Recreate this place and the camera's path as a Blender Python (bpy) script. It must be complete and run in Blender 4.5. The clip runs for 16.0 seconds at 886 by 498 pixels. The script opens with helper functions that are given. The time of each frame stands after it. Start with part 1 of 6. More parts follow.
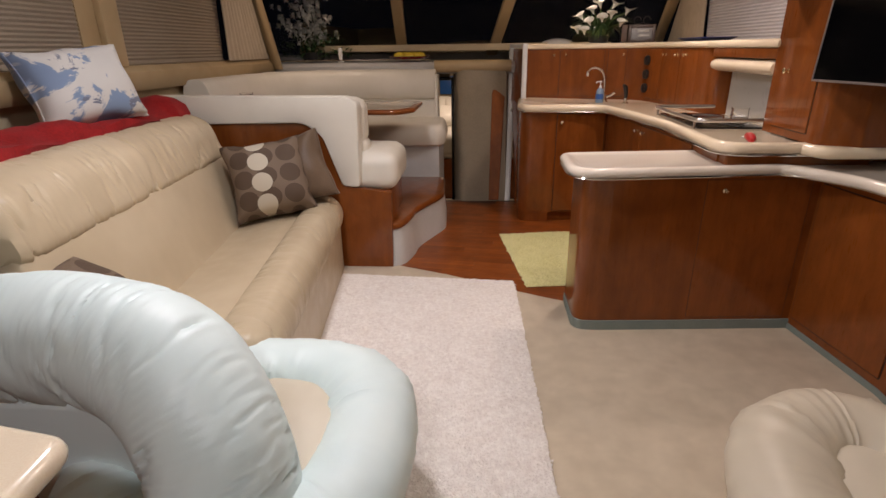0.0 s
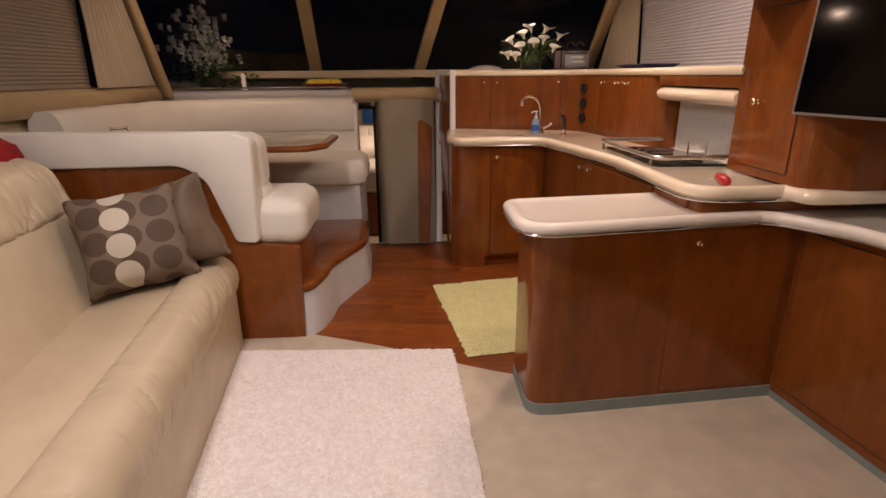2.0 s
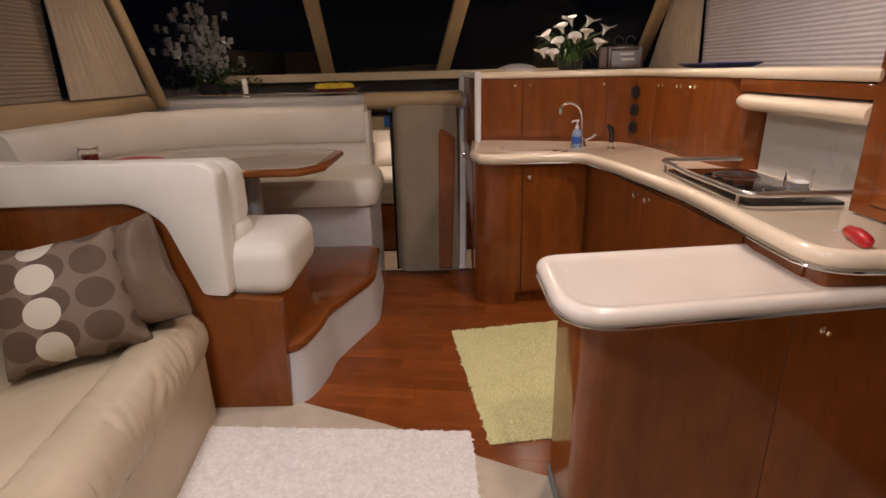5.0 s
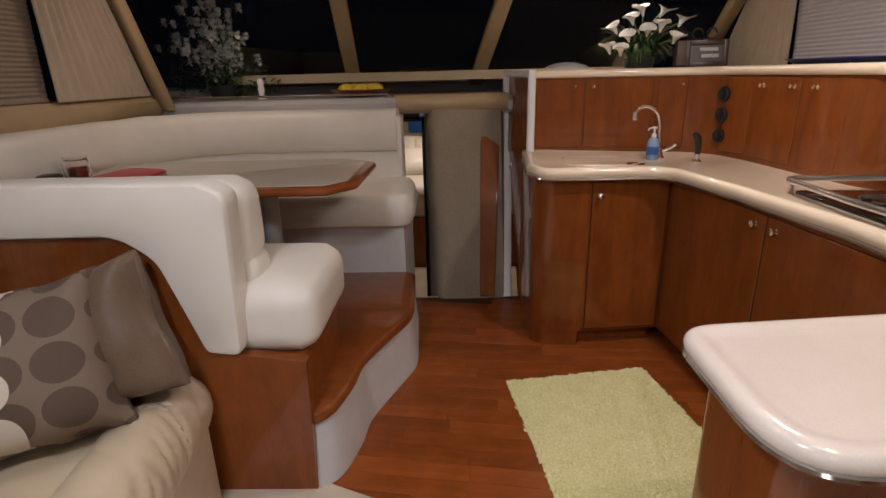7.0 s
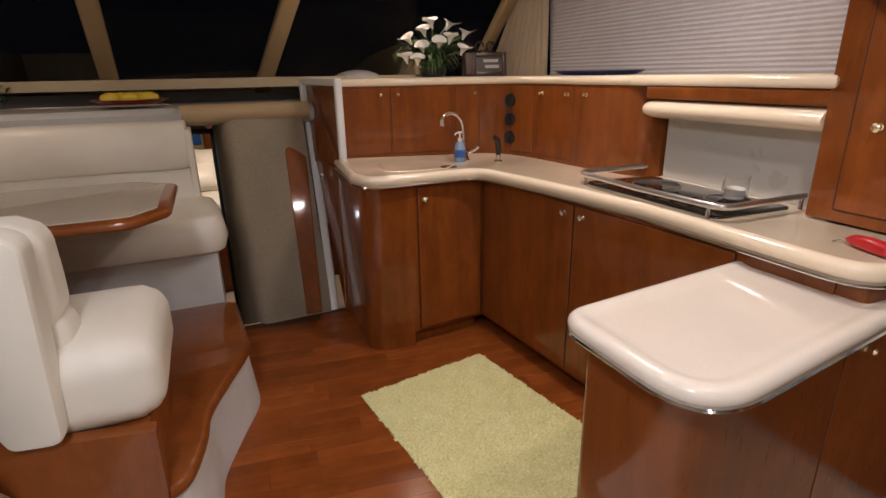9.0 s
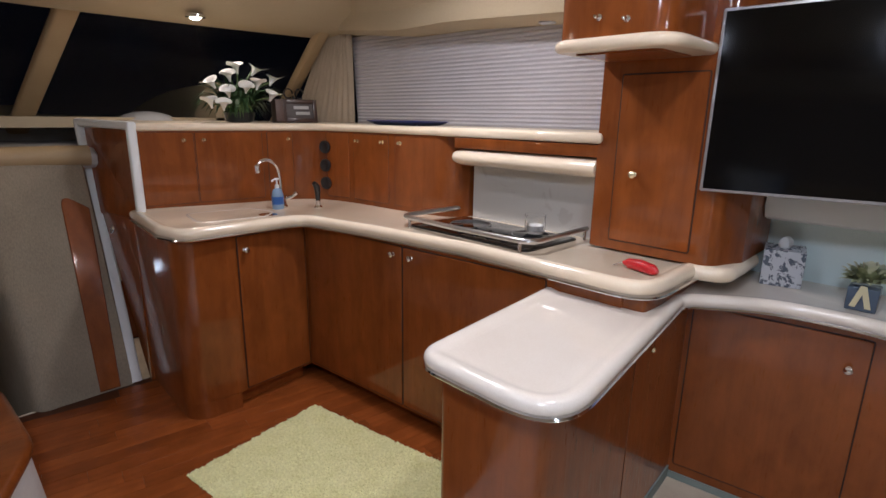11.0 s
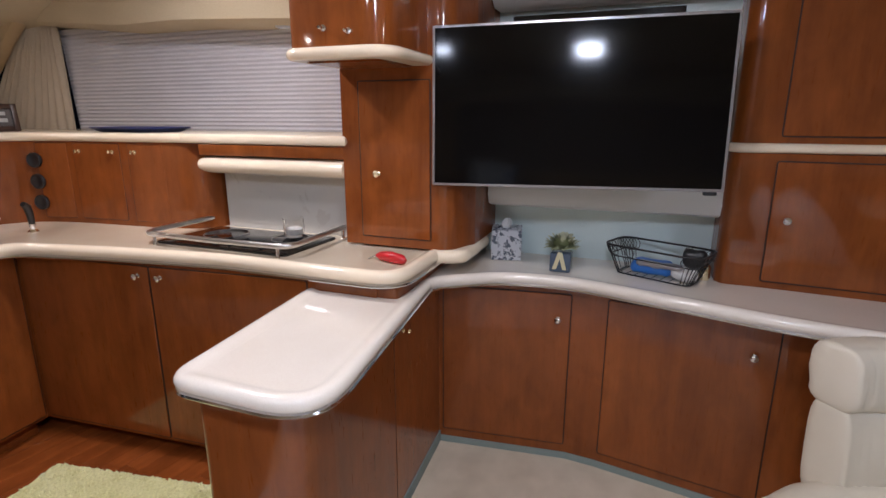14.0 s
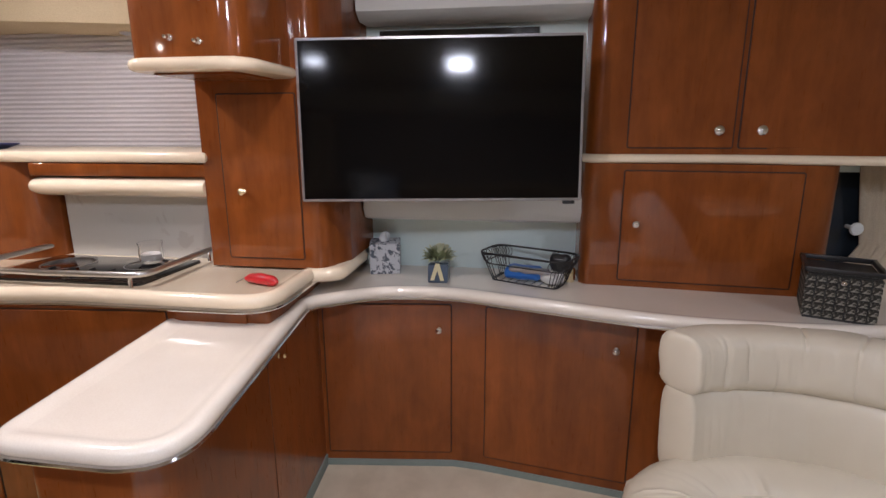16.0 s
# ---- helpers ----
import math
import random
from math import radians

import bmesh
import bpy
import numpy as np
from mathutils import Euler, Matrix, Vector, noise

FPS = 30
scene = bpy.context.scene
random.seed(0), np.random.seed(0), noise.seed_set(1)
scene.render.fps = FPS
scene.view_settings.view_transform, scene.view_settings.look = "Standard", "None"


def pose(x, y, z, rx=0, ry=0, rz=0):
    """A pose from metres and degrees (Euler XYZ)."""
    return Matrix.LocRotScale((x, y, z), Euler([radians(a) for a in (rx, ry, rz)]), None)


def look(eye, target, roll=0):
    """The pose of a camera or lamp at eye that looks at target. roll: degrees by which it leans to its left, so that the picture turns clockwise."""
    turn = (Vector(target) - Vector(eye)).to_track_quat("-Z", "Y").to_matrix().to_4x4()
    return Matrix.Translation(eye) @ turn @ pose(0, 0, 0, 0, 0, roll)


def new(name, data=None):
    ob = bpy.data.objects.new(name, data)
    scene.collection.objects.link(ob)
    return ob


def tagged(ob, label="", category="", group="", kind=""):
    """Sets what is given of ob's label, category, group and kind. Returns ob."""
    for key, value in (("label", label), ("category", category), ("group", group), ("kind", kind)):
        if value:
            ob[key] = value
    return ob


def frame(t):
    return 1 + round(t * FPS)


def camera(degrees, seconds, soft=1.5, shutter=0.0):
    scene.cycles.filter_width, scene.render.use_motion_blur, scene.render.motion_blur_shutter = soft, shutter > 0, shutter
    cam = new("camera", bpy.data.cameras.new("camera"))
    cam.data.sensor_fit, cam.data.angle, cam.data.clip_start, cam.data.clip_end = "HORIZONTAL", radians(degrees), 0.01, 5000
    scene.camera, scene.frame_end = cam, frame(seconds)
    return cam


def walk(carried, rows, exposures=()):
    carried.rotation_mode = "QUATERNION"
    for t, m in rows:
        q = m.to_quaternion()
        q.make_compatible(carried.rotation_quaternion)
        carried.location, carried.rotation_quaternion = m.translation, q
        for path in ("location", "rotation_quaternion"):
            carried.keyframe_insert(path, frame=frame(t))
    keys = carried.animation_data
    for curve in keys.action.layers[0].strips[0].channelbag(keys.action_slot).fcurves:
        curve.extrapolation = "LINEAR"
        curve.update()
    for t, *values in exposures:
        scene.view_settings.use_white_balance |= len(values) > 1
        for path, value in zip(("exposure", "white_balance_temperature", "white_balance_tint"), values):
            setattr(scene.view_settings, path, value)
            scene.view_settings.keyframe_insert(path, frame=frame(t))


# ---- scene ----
cam = camera(80.3, 16.0)

PATH = [
    (0, (0.197, 0.388, 1.321), (0.059, 2.252, 0.607), -0.8),
    (0.5, (0.203, 0.495, 1.312), (0.132, 2.373, 0.626), -0.7),
    (1, (0.179, 0.645, 1.293), (0.195, 2.533, 0.634), 0.0),
    (1.5, (0.195, 0.833, 1.278), (0.271, 2.728, 0.642), 0.3),
    (2, (0.217, 0.953, 1.316), (0.335, 2.848, 0.686), -0.5),
    (2.5, (0.217, 1.07, 1.341), (0.398, 2.962, 0.717), -0.7),
    (3, (0.238, 1.188, 1.342), (0.503, 3.071, 0.723), -0.3),
    (3.5, (0.264, 1.286, 1.327), (0.549, 3.167, 0.71), 0.1),
    (4, (0.312, 1.366, 1.343), (0.474, 3.256, 0.709), -0.5),
    (4.5, (0.322, 1.452, 1.374), (0.354, 3.343, 0.724), -1.5),
    (7, (0.128, 2.053, 1.343), (0.079, 3.949, 0.709), -1.4),
    (7.5, (-0.017, 2.143, 1.356), (0.124, 4.029, 0.706), -1.4),
    (8, (-0.114, 2.139, 1.359), (0.279, 3.984, 0.695), -1.1),
    (8.5, (-0.125, 2.131, 1.36), (0.461, 3.923, 0.693), -1.2),
    (9, (-0.111, 2.135, 1.367), (0.644, 3.875, 0.732), -1.0),
    (9.5, (-0.186, 2.158, 1.378), (0.779, 3.81, 0.794), 0.1),
    (10, (-0.223, 2.177, 1.392), (0.906, 3.737, 0.852), 0.6),
    (12.5, (-0.237, 2.146, 1.401), (1.425, 3.143, 0.908), 0.6),
    (13, (-0.252, 2.129, 1.414), (1.476, 3.003, 0.913), 0.4),
    (13.5, (-0.242, 2.092, 1.413), (1.535, 2.867, 0.92), 0.2),
    (14, (-0.229, 2.053, 1.418), (1.586, 2.736, 0.929), -0.0),
    (14.5, (-0.216, 2.017, 1.422), (1.632, 2.611, 0.938), -0.1),
    (15, (-0.204, 1.992, 1.434), (1.67, 2.495, 0.95), -0.2),
    (15.5, (-0.196, 1.98, 1.439), (1.703, 2.388, 0.964), -0.3),
    (16, (-0.198, 2.006, 1.432), (1.729, 2.292, 0.978), -0.2),
]
EXPOSURES = [(0, -0.21, 7000, 23), (1.5, -0.21, 7600, 30), (3.5, -0.16, 7800, 34), (4.5, -0.21, 7300, 29), (7, -0.31, 6500, 22), (8.5, -0.18, 6800, 22), (10, -0.18, 6100, 17), (12.5, 0.02, 5500, 17), (16, 0.04, 6050, 20)]
walk(cam, [(t, look(eye, target, roll)) for t, eye, target, roll in PATH], EXPOSURES)

# ---- light ----
world = bpy.data.worlds.new("night")
scene.world = world
world.use_nodes = True
world.node_tree.nodes["Background"].inputs[0].default_value = (0.02, 0.025, 0.04, 1)
world.node_tree.nodes["Background"].inputs[1].default_value = 0.05

WARM, NEUTRAL, COOL = (1.0, 0.84, 0.66), (1.0, 0.93, 0.84), (0.89, 0.95, 1.0)
# x, y, z of the fitting's face, watts, colour, radius
LAMPS = [
    # added: fixed ceiling stand-in for the cool light carried with the camera
    (-0.48, 2.03, 2.145, 22, COOL, 0.10),
    (-0.49, 3.08, 2.145, 5, COOL, 0.07),
    # added, never in view: cool fill for the near chair
    (-0.10, 0.00, 2.145, 16, COOL, 0.07),
    # added fill for the starboard side and galley; no known fittings here
    (0.75, 2.40, 2.145, 9, NEUTRAL, 0.06),
    (1.12, 3.75, 2.145, 13.5, NEUTRAL, 0.06),
    (1.02, 5.32, 1.905, 4, WARM, 0.03),
    (-1.15, 5.00, 2.065, 4, WARM, 0.03),
]
CABIN_LAMP = (-0.05, 7.0, 1.28, 9)

# ---- building helpers ----
ROOT = {}


def thing(name, label, category, at=(0, 0, 0), turn=0.0, group="", kind="", local=False):
    ob = new(name)
    ob.empty_display_size = 0.1
    m = pose(*at, 0, 0, turn)
    ob.matrix_basis = m
    ROOT[ob.name] = None if local else m.inverted()
    return tagged(ob, label, category, group, kind)


def finish(name, bm, material, sharp=38):
    me = bpy.data.meshes.new(name)
    bmesh.ops.recalc_face_normals(bm, faces=bm.faces[:])
    bm.to_mesh(me)
    bm.free()
    me.polygons.foreach_set("use_smooth", [True] * len(me.polygons))
    me.set_sharp_from_angle(angle=radians(sharp))
    me.materials.append(material)
    return me


def part(name, bm, material, parent, label="", sharp=38):
    root = parent
    while root.parent:
        root = root.parent
    inverse = ROOT.get(root.name)
    if inverse is not None:
        bm.transform(inverse)
    ob = new(name, finish(name, bm, material, sharp))
    ob.parent = parent
    return tagged(ob, label)


def whole(name, bm, material, label, category="", kind="", group="", sharp=38):
    ob = new(name, finish(name, bm, material, sharp))
    return tagged(ob, label, category, group, kind)


def V(*a):
    return Vector(a)


def loft(bm, rings, closed=True, caps=True, loop=False):
    """Skin rings of equal length; closed rings go round, loop joins last to first."""
    vs = [[bm.verts.new(p) for p in r] for r in rings]
    n = len(vs[0])
    pairs = list(zip(vs, vs[1:])) + ([(vs[-1], vs[0])] if loop else [])
    for a, b in pairs:
        for i in range(n if closed else n - 1):
            j = (i + 1) % n
            bm.faces.new((a[i], a[j], b[j], b[i]))
    if caps and closed and not loop:
        bm.faces.new(vs[0][::-1])
        bm.faces.new(vs[-1])
    return bm


def box(bm, x0, x1, y0, y1, z0, z1, bevel=0.0, seg=2):
    own = bmesh.new()
    bmesh.ops.create_cube(own, size=1, matrix=Matrix.Translation(((x0 + x1) / 2, (y0 + y1) / 2, (z0 + z1) / 2)) @ Matrix.Diagonal((x1 - x0, y1 - y0, z1 - z0, 1)))
    if bevel:
        bmesh.ops.bevel(own, geom=own.edges[:], offset=bevel, segments=seg, profile=0.5, affect="EDGES")
    merge(bm, own)
    return bm


def merge(bm, own, m=None):
    if m is not None:
        own.transform(m)
    me = bpy.data.meshes.new("tmp")
    own.to_mesh(me)
    own.free()
    bm.from_mesh(me)
    bpy.data.meshes.remove(me)
    return bm


def rounded(pts, radii, seg=6):
    """A closed outline with its corners rounded; radii is one number or one for each corner."""
    out, n = [], len(pts)
    radii = [radii] * n if isinstance(radii, (int, float)) else radii
    for i in range(n):
        p, a, b, r = Vector(pts[i]), Vector(pts[i - 1]), Vector(pts[(i + 1) % n]), radii[i]
        u, w = (a - p).normalized(), (b - p).normalized()
        half = u.angle(w) / 2
        d = min(r / max(math.tan(half), 1e-3), (a - p).length * 0.48, (b - p).length * 0.48)
        if r <= 0 or d < 1e-4:
            out.append(p)
            continue
        s, e = p + u * d, p + w * d
        for k in range(seg + 1):
            t = k / seg
            out.append(s * (1 - t) ** 2 + p * 2 * t * (1 - t) + e * t * t)
    return out


def inset(poly, d):
    """The outline moved inward by d (anticlockwise outlines)."""
    out, n = [], len(poly)
    area = sum(poly[i][0] * poly[(i + 1) % n][1] - poly[(i + 1) % n][0] * poly[i][1] for i in range(n))
    sign = 1 if area > 0 else -1
    for i in range(n):
        a, p, b = poly[i - 1], poly[i], poly[(i + 1) % n]
        u, w = Vector((p[0] - a[0], p[1] - a[1])), Vector((b[0] - p[0], b[1] - p[1]))
        if u.length < 1e-6 or w.length < 1e-6:
            u = w = u if u.length > w.length else w
        n1, n2 = Vector((-u.y, u.x)).normalized() * sign, Vector((-w.y, w.x)).normalized() * sign
        m = n1 + n2
        m = m / max(m.dot(n1), 0.5) if m.length > 1e-6 else n1
        out.append(Vector((p[0], p[1])) + m * d)
    return out


def slab(bm, poly, profile):
    """A plate over an outline in plan; profile rows are (inset, z) from below to above."""
    return loft(bm, [[V(q[0], q[1], z) for q in inset(poly, d)] for d, z in profile])


def nose(z0, z1, seg=6, rim=0.0, drop=0.012):
    r = (z1 - z0) / 2
    rows = [(r * (1 - math.sin(math.pi * k / seg)), z0 + r - r * math.cos(math.pi * k / seg)) for k in range(seg + 1)]
    if rim:
        rows += [(r + rim, z1), (r + rim + 0.012, z1 - drop * 0.5), (r + rim + 0.03, z1 - drop)]
    return rows


def plate(z0, z1, b=0.004):
    return [(b, z0), (0, z0 + b), (0, z1 - b), (b, z1)]


def tube(bm, path, r, seg=8, loop=False):
    """A round bar along a path; r is one radius or one for each point."""
    pts = [Vector(p) for p in path]
    n = len(pts)
    rr = [r] * n if isinstance(r, (int, float)) else r
    rings, up = [], None
    for i, p in enumerate(pts):
        a = pts[i - 1] if (i or loop) else p
        b = pts[(i + 1) % n] if (i < n - 1 or loop) else p
        d = (b - a).normalized()
        if up is None:
            up = d.orthogonal().normalized()
        up = (up - d * up.dot(d)).normalized()
        side = d.cross(up)
        rings.append([p + (up * math.cos(2 * math.pi * k / seg) + side * math.sin(2 * math.pi * k / seg)) * rr[i] for k in range(seg)])
    return loft(bm, rings, loop=loop)


def curve(pts, n=8, closed=False):
    """Points of a smooth (Catmull-Rom) line through pts."""
    p = [Vector(q) for q in pts]
    m = len(p)
    out = []
    for i in range(m if closed else m - 1):
        g = lambda k: p[k % m] if closed else p[min(max(k, 0), m - 1)]
        a, b, c, d = g(i - 1), g(i), g(i + 1), g(i + 2)
        for k in range(n):
            t = k / n
            out.append(0.5 * ((2 * b) + (c - a) * t + (2 * a - 5 * b + 4 * c - d) * t * t + (3 * b - a - 3 * c + d) * t ** 3))
    if not closed:
        out.append(p[-1])
    return out


def turned(bm, profile, at=(0, 0, 0), seg=20, m=None):
    """A lathe-turned body about z; profile rows are (radius, z)."""
    own = bmesh.new()
    loft(own, [[V(max(r, 1e-4) * math.cos(2 * math.pi * k / seg), max(r, 1e-4) * math.sin(2 * math.pi * k / seg), z) for k in range(seg)] for r, z in profile])
    return merge(bm, own, Matrix.Translation(at) @ (m or Matrix()))


def wrinkle(bm, amount, scale, seed=0.0, stretch=(1, 1, 1)):
    bm.normal_update()
    for v in bm.verts:
        q = Vector((v.co.x * stretch[0], v.co.y * stretch[1], v.co.z * stretch[2])) * scale + Vector((seed, seed * 1.7, 0))
        v.co += v.normal * amount * noise.noise(q)
    return bm


def pucker(q, line):
    """Depth of gathered folds at q: narrow valleys that run across the line coordinate."""
    n = noise.noise(V(line * 9, q.z * 2.5 + q.x * 1.2, 3.1))
    m = noise.noise(V(line * 21, q.z * 4 + q.y * 1.5, 7.7))
    short = min(1.0, max(0.0, 0.55 + 1.6 * noise.noise(V(line * 7, q.z * 9 + q.x * 5, 1.9))))
    return -(max(0.0, 0.085 - abs(n)) * 19 + max(0.0, 0.085 - abs(m)) * 15) * short


def cushion(bm, sx, sy, sz, r, n=14, puff=0.0, m=None, amount=0.0, scale=8, seed=0.0, pinch=0.0):
    """A soft block: a finely cut box with round edges, swollen in the middle; pinch draws the sides in between the corners."""
    own = bmesh.new()
    bmesh.ops.create_cube(own, size=2)
    bmesh.ops.subdivide_edges(own, edges=own.edges[:], cuts=n, use_grid_fill=True)
    h = Vector((sx / 2, sy / 2, sz / 2))
    rr = min(r, h.x, h.y, h.z)
    for v in own.verts:
        q = Vector((v.co.x, v.co.y, v.co.z))
        s = Vector([math.copysign(abs(c) ** 0.8, c) for c in q])
        p = Vector((s.x * h.x, s.y * h.y, s.z * h.z))
        core = Vector([max(-h[k] + rr, min(h[k] - rr, p[k])) for k in range(3)])
        d = p - core
        if d.length > 1e-6:
            p = core + d.normalized() * rr
        swell = (1 - q.x ** 2) * (1 - q.y ** 2)
        p.z += math.copysign(puff * swell, q.z) if abs(q.z) > 0.2 else puff * swell * q.z * 5
        if pinch:
            edge_x, edge_y = abs(q.x) ** 4, abs(q.y) ** 4
            p.x *= 1 - pinch * (1 - q.y ** 2) * edge_x
            p.y *= 1 - pinch * (1 - q.x ** 2) * edge_y
            p.z *= 1 - 0.85 * max(edge_x, edge_y) ** 2
        v.co = p
    if amount:
        wrinkle(own, amount, scale, seed)
    return merge(bm, own, m)


def sweep(bm, section, stations, caps=True):
    """A section of (out, up) pairs carried along stations of (point, outward vector)."""
    rings = []
    for p, o in stations:
        p, o = Vector(p), Vector(o).normalized()
        rings.append([p + o * u + V(0, 0, w) for u, w in section])
    return loft(bm, rings, caps=caps)


def stations(path, side=1):
    """Stations along a path in plan, their outward vector square to it."""
    pts = [Vector((q[0], q[1], 0)) for q in path]
    out = []
    for i, p in enumerate(pts):
        d = (pts[min(i + 1, len(pts) - 1)] - pts[max(i - 1, 0)]).normalized()
        out.append((p, V(d.y, -d.x, 0) * side))
    return out


def lozenge(w, h, r, at=(0, 0), seg=5):
    """A rounded rectangle as a section."""
    u, v = at
    return [(p[0], p[1]) for p in rounded([(u, v), (u + w, v), (u + w, v + h), (u, v + h)], r, seg)]


# ---- materials ----
def material(name, rough=0.5, metal=0.0, coat=0.0, spec=0.5):
    m = bpy.data.materials.new(name)
    m.use_nodes = True
    nt = m.node_tree
    b = nt.nodes["Principled BSDF"]
    b.inputs["Roughness"].default_value = rough
    b.inputs["Metallic"].default_value = metal
    b.inputs["Coat Weight"].default_value = coat
    b.inputs["Coat Roughness"].default_value = 0.06
    b.inputs["Specular IOR Level"].default_value = spec
    return m, nt, b


def plain(name, colour, rough=0.5, metal=0.0, coat=0.0):
    m, nt, b = material(name, rough, metal, coat)
    b.inputs["Base Color"].default_value = (*colour, 1)
    return m


def node(nt, kind, **inputs):
    n = nt.nodes.new(kind)
    for k, v in inputs.items():
        n.inputs[k.replace("_", " ")].default_value = v
    return n


def ramp(nt, fac, stops):
    r = nt.nodes.new("ShaderNodeValToRGB")
    while len(r.color_ramp.elements) < len(stops):
        r.color_ramp.elements.new(0.5)
    for e, (p, c) in zip(r.color_ramp.elements, stops):
        e.position, e.color = p, (*c, 1)
    nt.links.new(fac, r.inputs[0])
    return r.outputs[0]


def coords(nt, scale=(1, 1, 1), turn=(0, 0, 0), kind="Object"):
    c, mp = nt.nodes.new("ShaderNodeTexCoord"), nt.nodes.new("ShaderNodeMapping")
    mp.inputs["Scale"].default_value = scale
    mp.inputs["Rotation"].default_value = [radians(a) for a in turn]
    nt.links.new(c.outputs[kind], mp.inputs[0])
    return mp.outputs[0]


def noisy(nt, vec, scale, detail=4, rough=0.55, distortion=0.0):
    n = node(nt, "ShaderNodeTexNoise", Scale=scale, Detail=detail, Roughness=rough, Distortion=distortion)
    nt.links.new(vec, n.inputs["Vector"])
    return n.outputs["Fac"]


def mixed(nt, fac, a, b, mode="MIX"):
    m = nt.nodes.new("ShaderNodeMix")
    m.data_type, m.blend_type = "RGBA", mode
    for s, v in ((m.inputs[0], fac), (m.inputs[6], a), (m.inputs[7], b)):
        if hasattr(v, "links"):
            nt.links.new(v, s)
        else:
            s.default_value = v if isinstance(v, (int, float)) else (*v, 1)
    return m.outputs[2]


def bump(nt, b, height, strength=0.3, distance=0.002):
    n = node(nt, "ShaderNodeBump", Strength=strength, Distance=distance)
    nt.links.new(height, n.inputs["Height"])
    nt.links.new(n.outputs[0], b.inputs["Normal"])


def wood(name, dark, light, stretch=(7, 7, 0.8), rough=0.32, coat=0.75, per_piece=False):
    m, nt, b = material(name, rough, 0, coat, 0.12)
    vec = coords(nt, stretch)
    g = noisy(nt, vec, 2.2, 6, 0.6, 0.6)
    fine = noisy(nt, coords(nt, tuple(s * 6 for s in stretch)), 3.0, 3, 0.6)
    big = noisy(nt, coords(nt, (1, 1, 0.5)), 1.7, 2)
    col = ramp(nt, g, [(0.22, dark), (0.78, light)])
    col = mixed(nt, 0.05, col, ramp(nt, fine, [(0.35, tuple(c * 0.5 for c in dark)), (0.65, light)]))
    col = mixed(nt, ramp(nt, big, [(0.35, (0, 0, 0)), (0.7, (0.35,) * 3)]), col, tuple(c * 1.25 for c in light))
    cloud = noisy(nt, coords(nt, (1, 1, 0.6)), 9, 3, 0.6, 0.4)
    col = mixed(nt, 1.0, col, ramp(nt, cloud, [(0.3, (0.84, 0.82, 0.80)), (0.7, (1.12, 1.13, 1.14))]), "MULTIPLY")
    if per_piece:
        o = nt.nodes.new("ShaderNodeObjectInfo")
        col = mixed(nt, 1.0, col, ramp(nt, o.outputs["Random"], [(0, (0.80, 0.77, 0.75)), (1, (1.14, 1.14, 1.14))]), "MULTIPLY")
    nt.links.new(col, b.inputs["Base Color"])
    r = node(nt, "ShaderNodeMapRange", From_Min=0.3, From_Max=0.7, To_Min=rough - 0.06, To_Max=rough + 0.08)
    nt.links.new(fine, r.inputs[0])
    nt.links.new(r.outputs[0], b.inputs["Roughness"])
    bump(nt, b, fine, 0.04, 0.001)
    return m


def cloth(name, a, c, scale=400, rough=0.85, strength=0.4, blotch=6, stretch=(1, 1, 1), distance=0.002, sheen=0.0):
    m, nt, b = material(name, rough, 0, 0, 0.25)
    f = noisy(nt, coords(nt, stretch), scale, 2)
    big = noisy(nt, coords(nt), blotch, 3)
    col = ramp(nt, big, [(0.3, a), (0.7, c)])
    col = mixed(nt, 0.35, col, ramp(nt, f, [(0.3, tuple(x * 0.65 for x in a)), (0.7, tuple(min(1, x * 1.15) for x in c))]))
    nt.links.new(col, b.inputs["Base Color"])
    b.inputs["Sheen Weight"].default_value = sheen
    bump(nt, b, f, strength, distance)
    return m


def leather(name, a, c, rough=0.36):
    m, nt, b = material(name, rough, 0, 0, 0.45)
    v = node(nt, "ShaderNodeTexVoronoi", Scale=260.0)
    nt.links.new(coords(nt), v.inputs["Vector"])
    crease = noisy(nt, coords(nt, (1, 1, 1)), 14, 1, 0.5, 0.0)
    big = noisy(nt, coords(nt), 3, 3)
    nt.links.new(ramp(nt, big, [(0.3, a), (0.7, c)]), b.inputs["Base Color"])
    h = nt.nodes.new("ShaderNodeMath")
    h.operation = "MULTIPLY_ADD"
    nt.links.new(v.outputs["Distance"], h.inputs[0])
    h.inputs[1].default_value = 0.05
    nt.links.new(crease, h.inputs[2])
    bump(nt, b, h.outputs[0], 0.14, 0.006)
    r = node(nt, "ShaderNodeMapRange", From_Min=0.3, From_Max=0.7, To_Min=rough - 0.06, To_Max=rough + 0.1)
    nt.links.new(crease, r.inputs[0])
    nt.links.new(r.outputs[0], b.inputs["Roughness"])
    return m


def speckled(name, a, c, rough=0.12):
    m, nt, b = material(name, rough, 0, 0.35)
    f = noisy(nt, coords(nt), 320, 2)
    big = noisy(nt, coords(nt), 5, 3)
    col = mixed(nt, 0.5, ramp(nt, f, [(0.35, a), (0.6, c)]), ramp(nt, big, [(0.3, a), (0.7, c)]))
    nt.links.new(col, b.inputs["Base Color"])
    bump(nt, b, big, 0.02, 0.002)
    return m


def glowing(name, colour, strength):
    m, nt, b = material(name, 0.4)
    b.inputs["Base Color"].default_value = (0.8, 0.8, 0.8, 1)
    b.inputs["Emission Color"].default_value = (*colour, 1)
    b.inputs["Emission Strength"].default_value = strength
    return m


